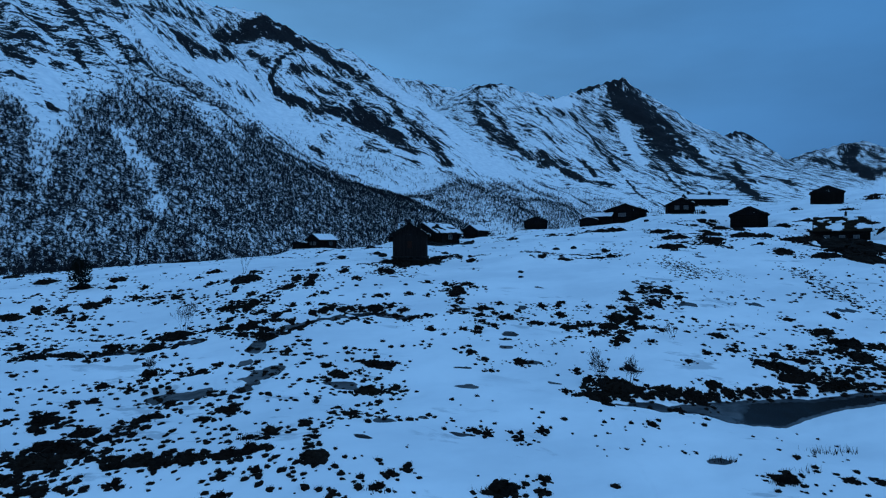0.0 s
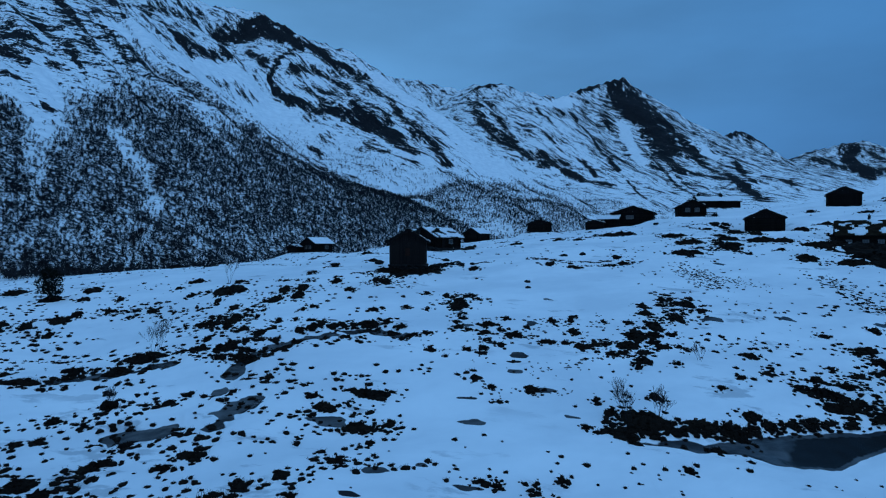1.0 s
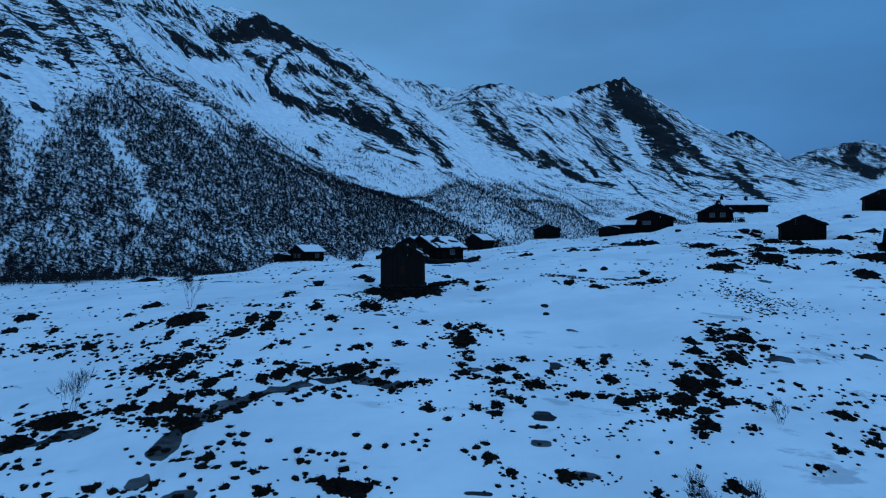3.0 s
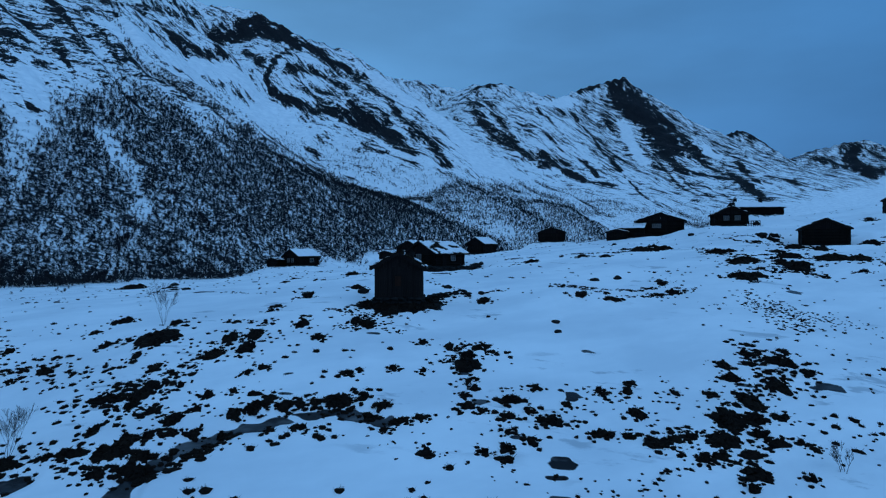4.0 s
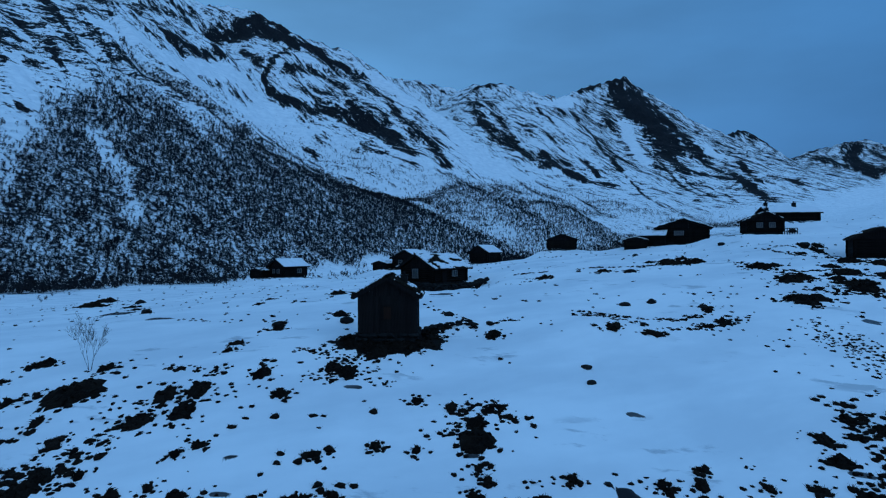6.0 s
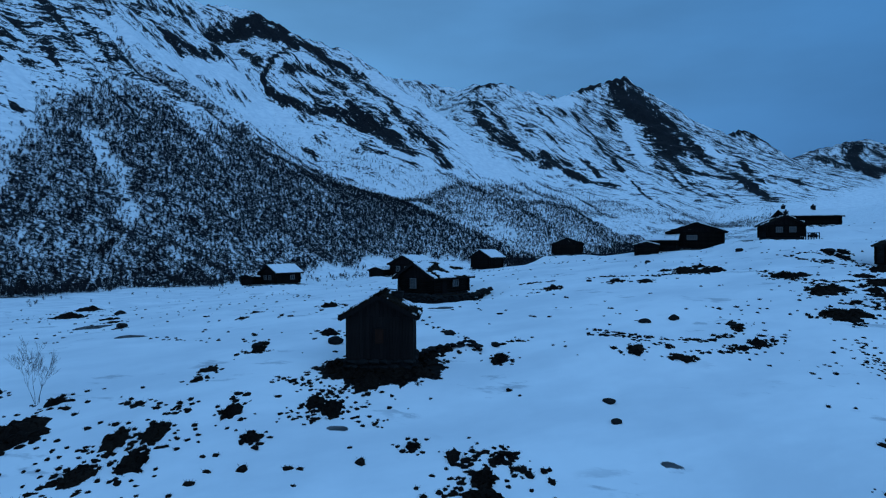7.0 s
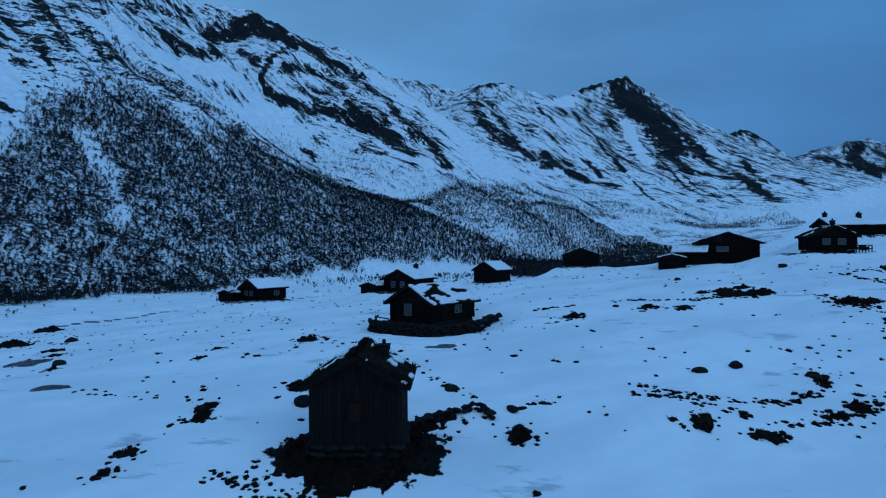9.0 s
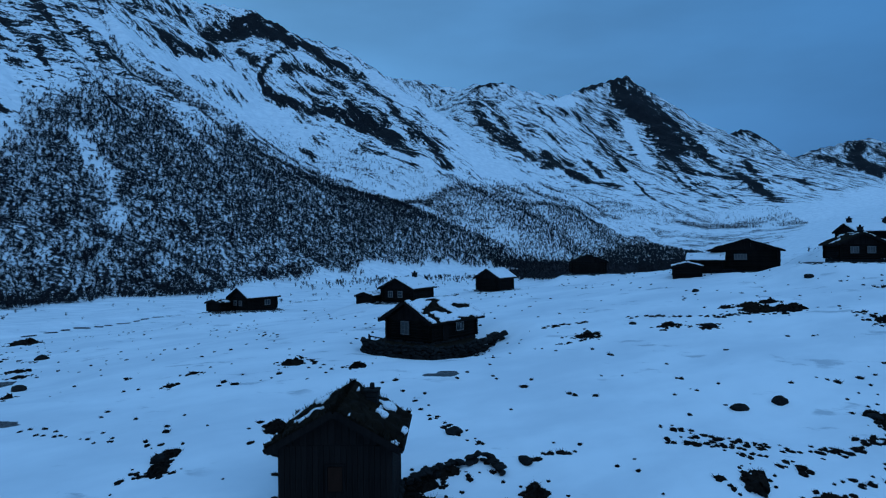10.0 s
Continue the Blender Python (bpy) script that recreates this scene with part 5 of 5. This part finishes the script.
def window(parent, at, turn, w, h, cross=(1, 1), name="window", glass=None):
    """A window in a wall: at its middle on the outer face; turn: degrees about z of its outward side from -y."""
    hole = new(name)
    hole.parent = parent
    hole.matrix_local = Matrix.Translation(at) @ pose(0, 0, 0, 0, 0, turn)
    bm = bmesh.new()
    t = 0.08
    for c, s in (((0, 0, h / 2 + t / 2), (w + 2 * t, 0.1, t)), ((0, 0, -h / 2 - t / 2), (w + 2 * t, 0.12, t)), ((-w / 2 - t / 2, 0, 0), (t, 0.1, h)), ((w / 2 + t / 2, 0, 0), (t, 0.1, h))):
        box(bm, c, s)
    part("frame", bm, M_FRAME, hole, "pale painted frame")
    bm = bmesh.new()
    box(bm, (0, 0.02, 0), (w, 0.02, h))
    part("pane", bm, glass or M_GLASS, hole)
    for k in range(cross[0]):
        bm = bmesh.new()
        box(bm, ((k + 1) / (cross[0] + 1) * w - w / 2, -0.012, 0), (0.045, 0.04, h))
        part("mullion", bm, M_FRAME, hole)
    for k in range(cross[1]):
        bm = bmesh.new()
        box(bm, (0, -0.012, (k + 1) / (cross[1] + 1) * h - h / 2), (w, 0.034, 0.04))
        part("mullion", bm, M_FRAME, hole)
    return hole


def roof_side(parent, half, ln, eave, top, sign, over, seed, snow, fine):
    """One slope of a turf roof: boards under it, a lumpy turf layer, and snow lying on part of it."""
    run, rise = half + over, (top - eave) * (half + over) / half
    slope = math.hypot(run, rise)
    out, upn = Vector((sign * run / slope, 0, -rise / slope)), Vector((sign * rise / slope, 0, run / slope))
    ridge = Vector((0, 0, top + 0.05))
    y0, y1 = -ln / 2 - over, ln / 2 + over
    nx, ny = (46, 68) if fine else (18, 28)

    def sheet(low, high, rag, mask=None):
        bm = bmesh.new()
        grid = {}
        for i in range(nx + 1):
            for j in range(ny + 1):
                u, v_ = i / nx, j / ny
                edge = 1.0 if 0 < j < ny and i < nx else 0.0
                wob = rag * noise.noise(Vector((u * 7 + seed, v_ * 9, seed * 1.3)))
                p = ridge + out * (u * slope * (1 + (0.02 * noise.noise(Vector((v_ * 11, seed, 0))) if i == nx else 0))) + Vector((0, y0 + (y1 - y0) * v_, 0))
                grid[i, j] = (p + upn * low, p + upn * (high + wob * (0.5 + 0.5 * edge)))
        vt, vb = {}, {}
        for i in range(nx):
            for j in range(ny):
                if mask and not mask((i + 0.5) / nx, (j + 0.5) / ny):
                    continue
                for k in ((i, j), (i + 1, j), (i + 1, j + 1), (i, j + 1)):
                    if k not in vt:
                        vb[k], vt[k] = bm.verts.new(grid[k][0]), bm.verts.new(grid[k][1])
                ks = ((i, j), (i + 1, j), (i + 1, j + 1), (i, j + 1))
                bm.faces.new([vt[k] for k in ks])
                bm.faces.new([vb[k] for k in ks[::-1]])
        rim = [e for e in bm.edges if len(e.link_faces) == 1]
        tops = {v_: k for k, v_ in vt.items()}
        for e in rim:
            if e.verts[0] in tops and e.verts[1] in tops:
                a, b = e.verts
                bm.faces.new((a, b, vb[tops[b]], vb[tops[a]]))
        bmesh.ops.recalc_face_normals(bm, faces=bm.faces)
        return bm

    part("roof_boards", sheet(-0.04, 0.02, 0.0), M_BOARD, parent)
    part("turf", sheet(0.022, 0.17, 0.16), M_TURF, parent, "dark withered turf layer")
    if snow:
        bm = sheet(0.12, 0.25, 0.10, lambda u, v_: 0.5 + 0.9 * noise.noise(Vector((u * 3.3 + seed * 2.7, v_ * 4.1, 4.0))) + 0.35 * noise.noise(Vector((u * 9 + seed, v_ * 12, 2.0))) < snow)
        while bm.verts:
            bm.verts.ensure_lookup_table()
            seen, todo = {bm.verts[0]}, [bm.verts[0]]
            while todo:
                for e in todo.pop().link_edges:
                    for q in e.verts:
                        if q not in seen:
                            seen.add(q)
                            todo.append(q)
            if len(seen) > 12:
                piece, twin = bmesh.new(), {}
                for q in seen:
                    twin[q] = piece.verts.new(q.co)
                for f in {f for q in seen for f in q.link_faces}:
                    piece.faces.new([twin[q] for q in f.verts]).smooth = True
                part("snow_patch", piece, M_SNOW, parent, "white snow lying on the turf")
            bmesh.ops.delete(bm, geom=list(seen), context="VERTS")
        bm.free()
    # barge boards at both gables and the eave board
    for y in (y0 - 0.02, y1 + 0.02):
        bm = bmesh.new()
        turn = Matrix.Rotation(math.atan2(rise, run) * sign, 4, "Y")
        box(bm, ridge + out * slope / 2 + Vector((0, y, 0)) + upn * 0.02, (slope, 0.045, 0.24), turn)
        part("barge_board", bm, M_BOARD, parent)
    bm = bmesh.new()
    box(bm, ridge + out * (slope + 0.03) + upn * 0.06, (0.1, y1 - y0, 0.16), Matrix.Rotation(math.atan2(rise, run) * sign, 4, "Y"))
    part("eave_log", bm, M_LOG, parent)


def roof_grass(parent, half, ln, eave, top, over, n, seed):
    """Withered grass that stands up from the ridge, the verges and the eaves of a turf roof."""
    r = random.Random(seed)
    rise = (top - eave) / half
    for sign in (-1, 1):
        bm = bmesh.new()
        for _ in range(n):
            u = r.choice((0.02, 1.0, r.random(), r.random()))
            v_ = r.choice((-1, 1, r.uniform(-1, 1), r.uniform(-1, 1)))
            x, y = sign * u * (half + over), v_ * (ln / 2 + over - 0.03)
            z = top + 0.2 - rise * abs(x)
            h, a, b = r.uniform(0.06, 0.24), r.uniform(0, 6.283), r.uniform(0, 6.283)
            c, q = 0.03 * math.cos(b), 0.03 * math.sin(b)
            bm.faces.new([bm.verts.new(p) for p in ((x - c, y - q, z - 0.06), (x + c, y + q, z - 0.06), (x + 0.12 * math.cos(a), y + 0.12 * math.sin(a), z + h))])
        tagged(part("grass_fringe", bm, M_TURF, parent), "withered grass blades on the turf", kind="stuff")


def chimney(parent, x, y, z0, z1, wide, seed):
    """A stone chimney of stacked courses with a slab on top."""
    r = random.Random(seed)
    ch = new("chimney")
    ch.parent = parent
    n = max(3, int((z1 - z0) / 0.2))
    for k in range(n):
        bm = bmesh.new()
        box(bm, (x + r.uniform(-0.02, 0.02), y + r.uniform(-0.02, 0.02), z0 + (k + 0.5) * (z1 - z0) / n), (wide * r.uniform(0.93, 1.04), wide * r.uniform(0.93, 1.04), (z1 - z0) / n * 0.97), pose(0, 0, 0, 0, 0, r.uniform(-4, 4)), 0.03)
        part("stone_course", bm, M_STONE, ch)
    bm = bmesh.new()
    box(bm, (x, y, z1 + 0.05), (wide * 1.25, wide * 1.15, 0.08), None, 0.02)
    part("slab", bm, M_STONE, ch)
    bm = bmesh.new()
    box(bm, (x, y, z1 + 0.2), (wide * 0.35, wide * 0.35, 0.24), None, 0.03)
    part("cap_stone", bm, M_STONE, ch)
    return ch


def cabin(label, x, y, z, w, ln, base, wall, rise, yaw, lean=0.0, fine=False, over=0.35, snow=(0, 0), seed=1, boards=False):
    """A log cabin: gable fronts at its -y and +y sides. Plan units for place and size; z is the foot of the stone base."""
    w, ln, base, wall, rise = w * U, ln * U, base * U, wall * U, rise * U
    ob = new("log_cabin")
    ob.matrix_world = pose(x * U, y * U, EYE + z * U, 0, lean, yaw)
    r = random.Random(seed)
    eave, top = base + wall, base + wall + rise
    # stone base
    if fine:
        for side, length, turn in (((0, -ln / 2, 0), w, 0), ((0, ln / 2, 0), w, 0), ((-w / 2, 0, 0), ln, 90), ((w / 2, 0, 0), ln, 90)):
            rows = max(2, int(base / 0.33) + 1)
            for q in range(rows):
                n = int(length / 0.62)
                for k in range(n):
                    s = r.uniform(0.26, 0.36)
                    m = Matrix.Translation(side) @ pose(0, 0, 0, 0, 0, turn) @ pose((k + 0.5 + r.uniform(-0.2, 0.2)) / n * length - length / 2, r.uniform(-0.05, 0.05), base - 0.16 - q * 0.34 + r.uniform(-0.04, 0.04), r.uniform(0, 30), 0, r.uniform(-20, 20)) @ Matrix.Diagonal((s, s * 0.8, s * 0.75, 1))
                    child("foundation_stone", STONES[r.randrange(5)], ob, m)
    bm = bmesh.new()
    box(bm, (0, 0, base / 2 - 0.4), (w - 0.1, ln - 0.1, base + 0.75), None, 0.03)
    part("foundation", bm, M_STONE, ob, "dark fieldstone base")
    # walls
    n = max(5, round(wall / 0.21))
    step_h = wall / n
    if not boards:
        front, side = log_mesh("log", w + 0.36, step_h * 0.56, M_LOG, seed), log_mesh("log", ln + 0.36, step_h * 0.56, M_LOG, seed + 1)
        for k in range(n):
            zc = base + (k + 0.5) * step_h
            for sy in (-1, 1):
                child("log", front, ob, pose(r.uniform(-0.03, 0.03), sy * (ln / 2 - 0.08), zc))
            for sx in (-1, 1):
                child("log", side, ob, pose(sx * (w / 2 - 0.08), r.uniform(-0.03, 0.03), zc + 0.5 * step_h * (k < n - 1), 0, 0, 90))
        bm = bmesh.new()
        box(bm, (0, 0, base + wall / 2), (w - 0.24, ln - 0.24, wall - 0.02))
        part("inner_wall", bm, M_LOG, ob)
    elif boards:
        bm = bmesh.new()
        box(bm, (0, 0, base + wall / 2), (w - 0.1, ln - 0.1, wall))
        part("inner_wall", bm, M_LOG, ob)
        for side, length, turn in (((0, -ln / 2, 0), w, 0), ((0, ln / 2, 0), w, 0), ((-w / 2, 0, 0), ln, 90), ((w / 2, 0, 0), ln, 90)):
            nb = int(length / 0.19)
            for k in range(nb):
                bm = bmesh.new()
                box(bm, (0, 0, wall / 2 + r.uniform(-0.02, 0.0)), (length / nb * 0.95, 0.05, wall + r.uniform(0.0, 0.05)), None, 0.008)
                bd = part("board", bm, M_BOARD, ob)
                bd.matrix_local = Matrix.Translation(side) @ pose(0, 0, base, 0, 0, turn) @ pose((k + 0.5) / nb * length - length / 2, r.uniform(-0.012, 0.012), 0)
    # gables of upright boards
    for sy in (-1, 1):
        nb = int(w / 0.24)
        for k in range(nb):
            x0, x1 = -w / 2 + k * w / nb + 0.008, -w / 2 + (k + 1) * w / nb - 0.008
            h0, h1 = rise * (1 - abs(x0) / (w / 2)), rise * (1 - abs(x1) / (w / 2))
            bm = bmesh.new()
            yy = sy * (ln / 2 - 0.03 + 0.008 * (k % 2))
            q = [bm.verts.new((px, yy + d, eave - 0.06 + h)) for d in (-0.03, 0.03) for px, h in ((x0, 0), (x1, 0), (x1, max(h1, 0.02)), (x0, max(h0, 0.02)))]
            for f in ((0, 1, 2, 3), (7, 6, 5, 4), (0, 4, 5, 1), (1, 5, 6, 2), (2, 6, 7, 3), (3, 7, 4, 0)):
                bm.faces.new([q[i] for i in f])
            part("gable_board", bm, M_BOARD, ob)
    for sign, sn in ((-1, snow[0]), (1, snow[1])):
        roof_side(ob, w / 2, ln, eave, top, sign, over, seed + (sign > 0) * 5, sn, fine)
    return tagged(ob, label, "cabin", "cabins of the mountain farm"), w, ln, base, eave, top


GRP = "cabins of the mountain farm"
M_CURTAIN = simple("curtained_pane", (0.025, 0.027, 0.03), (0.09, 0.095, 0.10), 2.0, 0.3, 0.05, (1, 1, 1), 0.0, 0.4)

# the small storehouse that the way leads to
ob, w, ln, b, e, t = cabin("dark weathered storehouse on a stone base with a ragged turf roof", -3.28, 61.83, -1.2, 3.29, 3.15, 0.5, 2.1, 0.93, -0.5, 0, True, 0.34, (0.1, 0.2), 3, True)
hatch = new("hatch")
hatch.parent = ob
hatch.matrix_local = pose(0.0, -ln / 2 - 0.045, b + 1.35)
bm = bmesh.new()
box(bm, (0, 0, 0), (0.5, 0.05, 0.85), None, 0.01)
part("door_leaf", bm, M_RED, hatch, "faded rust-red shutter")
for sx in (-1, 1):
    bm = bmesh.new()
    box(bm, (sx * 0.3, -0.01, 0), (0.08, 0.07, 0.98), None, 0.01)
    part("jamb", bm, M_BOARD, hatch)
bm = bmesh.new()
box(bm, (0, -0.01, 0.5), (0.7, 0.08, 0.08), None, 0.01)
part("lintel", bm, M_BOARD, hatch)
chimney(ob, 0.95, ln / 2 - 0.9, e + 0.3, t + 0.12, 0.5, 4)
roof_grass(ob, w / 2, ln, e, t, 0.34, 900, 41)

# the log house on a stone terrace behind it
ob, w, ln, b, e, t = cabin("log house with a snowy turf roof on a stone terrace", -0.95, 86.6, -0.2, 4.0, 5.3, 1.05, 1.45, 1.15, -38, 0, True, 0.5, (0.15, 0.62), 5)
window(ob, (-0.25, -ln / 2 - 0.12, b + 1.05), 0, 0.72, 0.95, (1, 2), "window", M_CURTAIN)
window(ob, (w / 2 + 0.12, 0.6, b + 1.0), 90, 0.9, 0.6, (1, 0))
bm = bmesh.new()
box(bm, (w / 2 + 0.06, -1.3, b + 0.8), (0.1, 0.85, 1.6), None, 0.01)
part("door", bm, M_BOARD, ob, "dark plank door")
roof_grass(ob, w / 2, ln, e, t, 0.5, 700, 42)


def dry_wall(pts, height, thick, seed, label, big=1.0):
    """A dry stone wall along a line in plan units, each stone its own piece."""
    r = random.Random(seed)
    ob = new("stone_wall")
    x0, y0 = pts[0][0] * U, pts[0][1] * U
    ob.location = (x0, y0, ground_z(x0, y0))
    for (ax, ay), (bx, by) in zip(pts, pts[1:]):
        d = math.hypot(bx - ax, by - ay) * U
        n, yaw = max(1, int(d / 0.5 / big)), math.degrees(math.atan2(by - ay, bx - ax))
        for k in range(n):
            f = (k + 0.5) / n
            px, py = (ax + (bx - ax) * f) * U, (ay + (by - ay) * f) * U
            g = ground_z(px, py)
            rows = int(height / 0.3 / big)
            for q in range(rows):
                s = r.uniform(0.28, 0.4) * big
                m = pose(px - x0 + r.uniform(-0.16, 0.16) * big, py - y0 + r.uniform(-0.12, 0.12), g - ob.location.z + 0.1 + (q + r.uniform(-0.25, 0.25)) * 0.3 * big, r.uniform(-25, 25), r.uniform(-25, 25), yaw + r.uniform(-40, 40)) @ Matrix.Diagonal((s * r.uniform(0.75, 1.2), s * thick, s * r.uniform(0.6, 0.9), 1))
                child("stone", STONES[r.randrange(5)], ob, m)
    return tagged(ob, label, "stone wall")


TERRACE = [(-5.6, 84.6), (-5.4, 83.4), (-4.2, 82.0), (-2.2, 81.2), (-0.2, 82.0), (1.4, 83.6), (2.6, 85.4)]
dry_wall(TERRACE, 1.25, 1.3, 11, "dark dry stone terrace wall round a log house", 0.7)
dry_wall([(2.6, 85.4), (3.4, 86.5), (4.3, 86.4)], 0.9, 1.2, 12, "low end of a dark dry stone wall in snow")
dry_wall([(-1.5, 63.7), (-0.8, 64.3), (0.3, 65.0), (1.2, 65.5), (1.7, 65.1), (2.0, 64.3)], 0.42, 1.2, 13, "low tumbled stone wall running out from the storehouse", 0.62)
# terrace fill
bm = bmesh.new()
ring = [bm.verts.new(((px * 0.97 + -0.9 * 0.03) * U, (py * 0.97 + 86.6 * 0.03) * U, EYE + h * U)) for h in (-0.6, 0.72) for px, py in TERRACE + [(1.0, 90.0), (-3.5, 89.5)]]
k = len(ring) // 2
bm.faces.new(ring[k:])
for i in range(k):
    bm.faces.new((ring[i], ring[(i + 1) % k], ring[k + (i + 1) % k], ring[k + i]))
bmesh.ops.recalc_face_normals(bm, faces=bm.faces)
tagged(part("terrace", bm, M_TURF), "dark trodden earth terrace before the log house", "terrace", kind="structure")


def rail_fence(pts, z_units, tall, label, group="rail fences"):
    ob = new("rail_fence")
    ob.location = (pts[0][0] * U, pts[0][1] * U, EYE + z_units * U)
    for px, py in pts:
        bm = bmesh.new()
        box(bm, ((px - pts[0][0]) * U, (py - pts[0][1]) * U, tall / 2 - 0.1), (0.1, 0.1, tall + 0.2), None, 0.015)
        part("post", bm, M_BOARD, ob)
    for (ax, ay), (bx, by) in zip(pts, pts[1:]):
        d = math.hypot(bx - ax, by - ay) * U
        for h in (0.5, 0.95):
            bm = bmesh.new()
            box(bm, (((ax + bx) / 2 - pts[0][0]) * U, ((ay + by) / 2 - pts[0][1]) * U, tall * h), (d, 0.05, 0.1), pose(0, 0, 0, 0, 0, math.degrees(math.atan2(by - ay, bx - ax))), 0.01)
            part("rail", bm, M_BOARD, ob)
    return tagged(ob, label, "fence", group)


rail_fence([(-5.3, 84.6), (-5.1, 83.7), (-4.1, 82.4)], 0.75, 0.7, "dark wooden rail fence on the stone terrace")

# farther cabins
ob, w, ln, b, e, t = cabin("low log cabin with snow on its turf roof", -4.2, 111.2, 1.2, 3.9, 4.6, 0.3, 1.45, 0.95, -28, 0, False, 0.4, (0.2, 0.95), 7)
window(ob, (-0.9, -ln / 2 - 0.1, b + 0.95), 0, 0.55, 0.7)
window(ob, (0.6, -ln / 2 - 0.1, b + 0.95), 0, 0.55, 0.7)
chimney(ob, 0.1, ln / 2 - 1.0, t - 0.4, t + 0.7, 0.6, 8)
cabin("low dark log shed beside a cabin", -8.2, 110.6, 1.0, 2.0, 2.6, 0.2, 0.9, 0.3, -28, 0, False, 0.25, (0.4, 0.6), 8)
ob, w, ln, b, e, t = cabin("small log barn with a snow-covered roof", 6.4, 120, 1.8, 3.2, 3.6, 0.3, 1.5, 0.95, -36, 0, False, 0.35, (0.3, 1.2), 9)
ob, w, ln, b, e, t = cabin("low log cabin with a white snow-covered roof", -23.1, 116.2, -0.05, 3.3, 4.2, 0.3, 1.5, 0.95, -36, 0, False, 0.4, (0.3, 1.3), 10)
window(ob, (-0.7, -ln / 2 - 0.1, b + 0.95), 0, 0.5, 0.6)
window(ob, (0.5, -ln / 2 - 0.1, b + 0.95), 0, 0.5, 0.6)
window(ob, (w / 2 + 0.1, 0.8, b + 0.95), 90, 0.8, 0.6, (1, 0))
cabin("low dark log shed beside a cabin", -26.6, 115.6, -0.1, 2.2, 2.8, 0.2, 0.95, 0.3, -30, 0, False, 0.25, (0.3, 0.4), 11)
cabin("low plain dark log barn on the snowy crest", 18.4, 121, 3.85, 4.2, 3.2, 0.2, 1.35, 0.8, -8, 0, False, 0.3, (0.1, 0.2), 12)
ob, w, ln, b, e, t = cabin("wide dark log house with pale window panes", 33.1, 110, 4.3, 6.3, 5.0, 0.3, 2.2, 1.05, -22, 0, False, 0.6, (0.3, 0.35), 13)
window(ob, (-0.6, -ln / 2 - 0.1, b + 1.75), 0, 1.35, 0.6, (3, 0), "window", M_CURTAIN)
cabin("low dark outbuilding with snow on its roof", 28.6, 109.2, 4.0, 2.6, 3.4, 0.2, 1.5, 0.6, 62, 0, False, 0.3, (0.9, 0.3), 14)
cabin("small dark log shed with a snowy roof", 25.6, 107.0, 3.5, 2.6, 2.4, 0.2, 1.35, 0.35, -20, 0, False, 0.25, (0.5, 0.5), 15)
rail_fence([(28.0, 106.6), (29.2, 106.4), (30.4, 106.2)], 4.1, 0.85, "dark wooden terrace fence with snow around it")
ob, w, ln, b, e, t = cabin("dark log cabin with pale window frames and a wooden porch", 39.2, 100.9, 5.6, 3.8, 4.0, 0.3, 1.4, 0.9, -14, 0, False, 0.4, (0.2, 0.4), 16)
window(ob, (-0.85, -ln / 2 - 0.1, b + 1.0), 0, 0.7, 0.62, (2, 0), "window", M_CURTAIN)
window(ob, (0.8, -ln / 2 - 0.1, b + 1.0), 0, 0.7, 0.62, (2, 0), "window", M_CURTAIN)
chimney(ob, 0.7, 0.2, t - 0.6, t + 0.8, 0.5, 17)
rail_fence([(41.0, 99.6), (41.25, 99.5), (41.5, 99.4), (41.75, 99.3), (42.0, 99.2), (42.25, 99.1), (42.5, 99.0)], 5.6, 0.95, "dark wooden porch railing beside a cabin")
ob, w, ln, b, e, t = cabin("low long cabin with snow on its roof", 46.2, 107.6, 7.3, 3.6, 6.4, 0.2, 1.1, 0.75, 86, 0, False, 0.35, (1.2, 0.4), 18)
chimney(ob, 0.2, ln / 2 - 0.5, t - 0.5, t + 0.8, 0.5, 19)
chimney(ob, -0.3, -0.8, t - 0.5, t + 0.7, 0.55, 20)
cabin("dark log barn with a bare turf roof on the snowy slope", 43.9, 87.6, 2.5, 4.4, 3.8, 0.5, 1.85, 1.0, -24, 0, False, 0.35, (0.05, 0.1), 21)
cabin("dark log barn standing high on the snowy slope", 64.2, 102, 7.1, 4.3, 3.6, 0.4, 1.9, 0.95, -29, 0, False, 0.35, (0.1, 0.1), 22)
ob, w, ln, b, e, t = cabin("long dark log house with patchy snow on its turf roof", 51.2, 78.4, -0.1, 3.6, 5.6, 0.5, 2.0, 1.6, 60, 0, False, 0.35, (0.42, 0.4), 23)
for k in (-1.8, 0.0, 2.0):
    window(ob, (-w / 2 - 0.1, k, b + 1.2), -90, 0.62, 0.7, (1, 0), "window", M_CURTAIN)
chimney(ob, 0.0, -0.6, t - 0.5, t + 0.8, 0.35, 24)
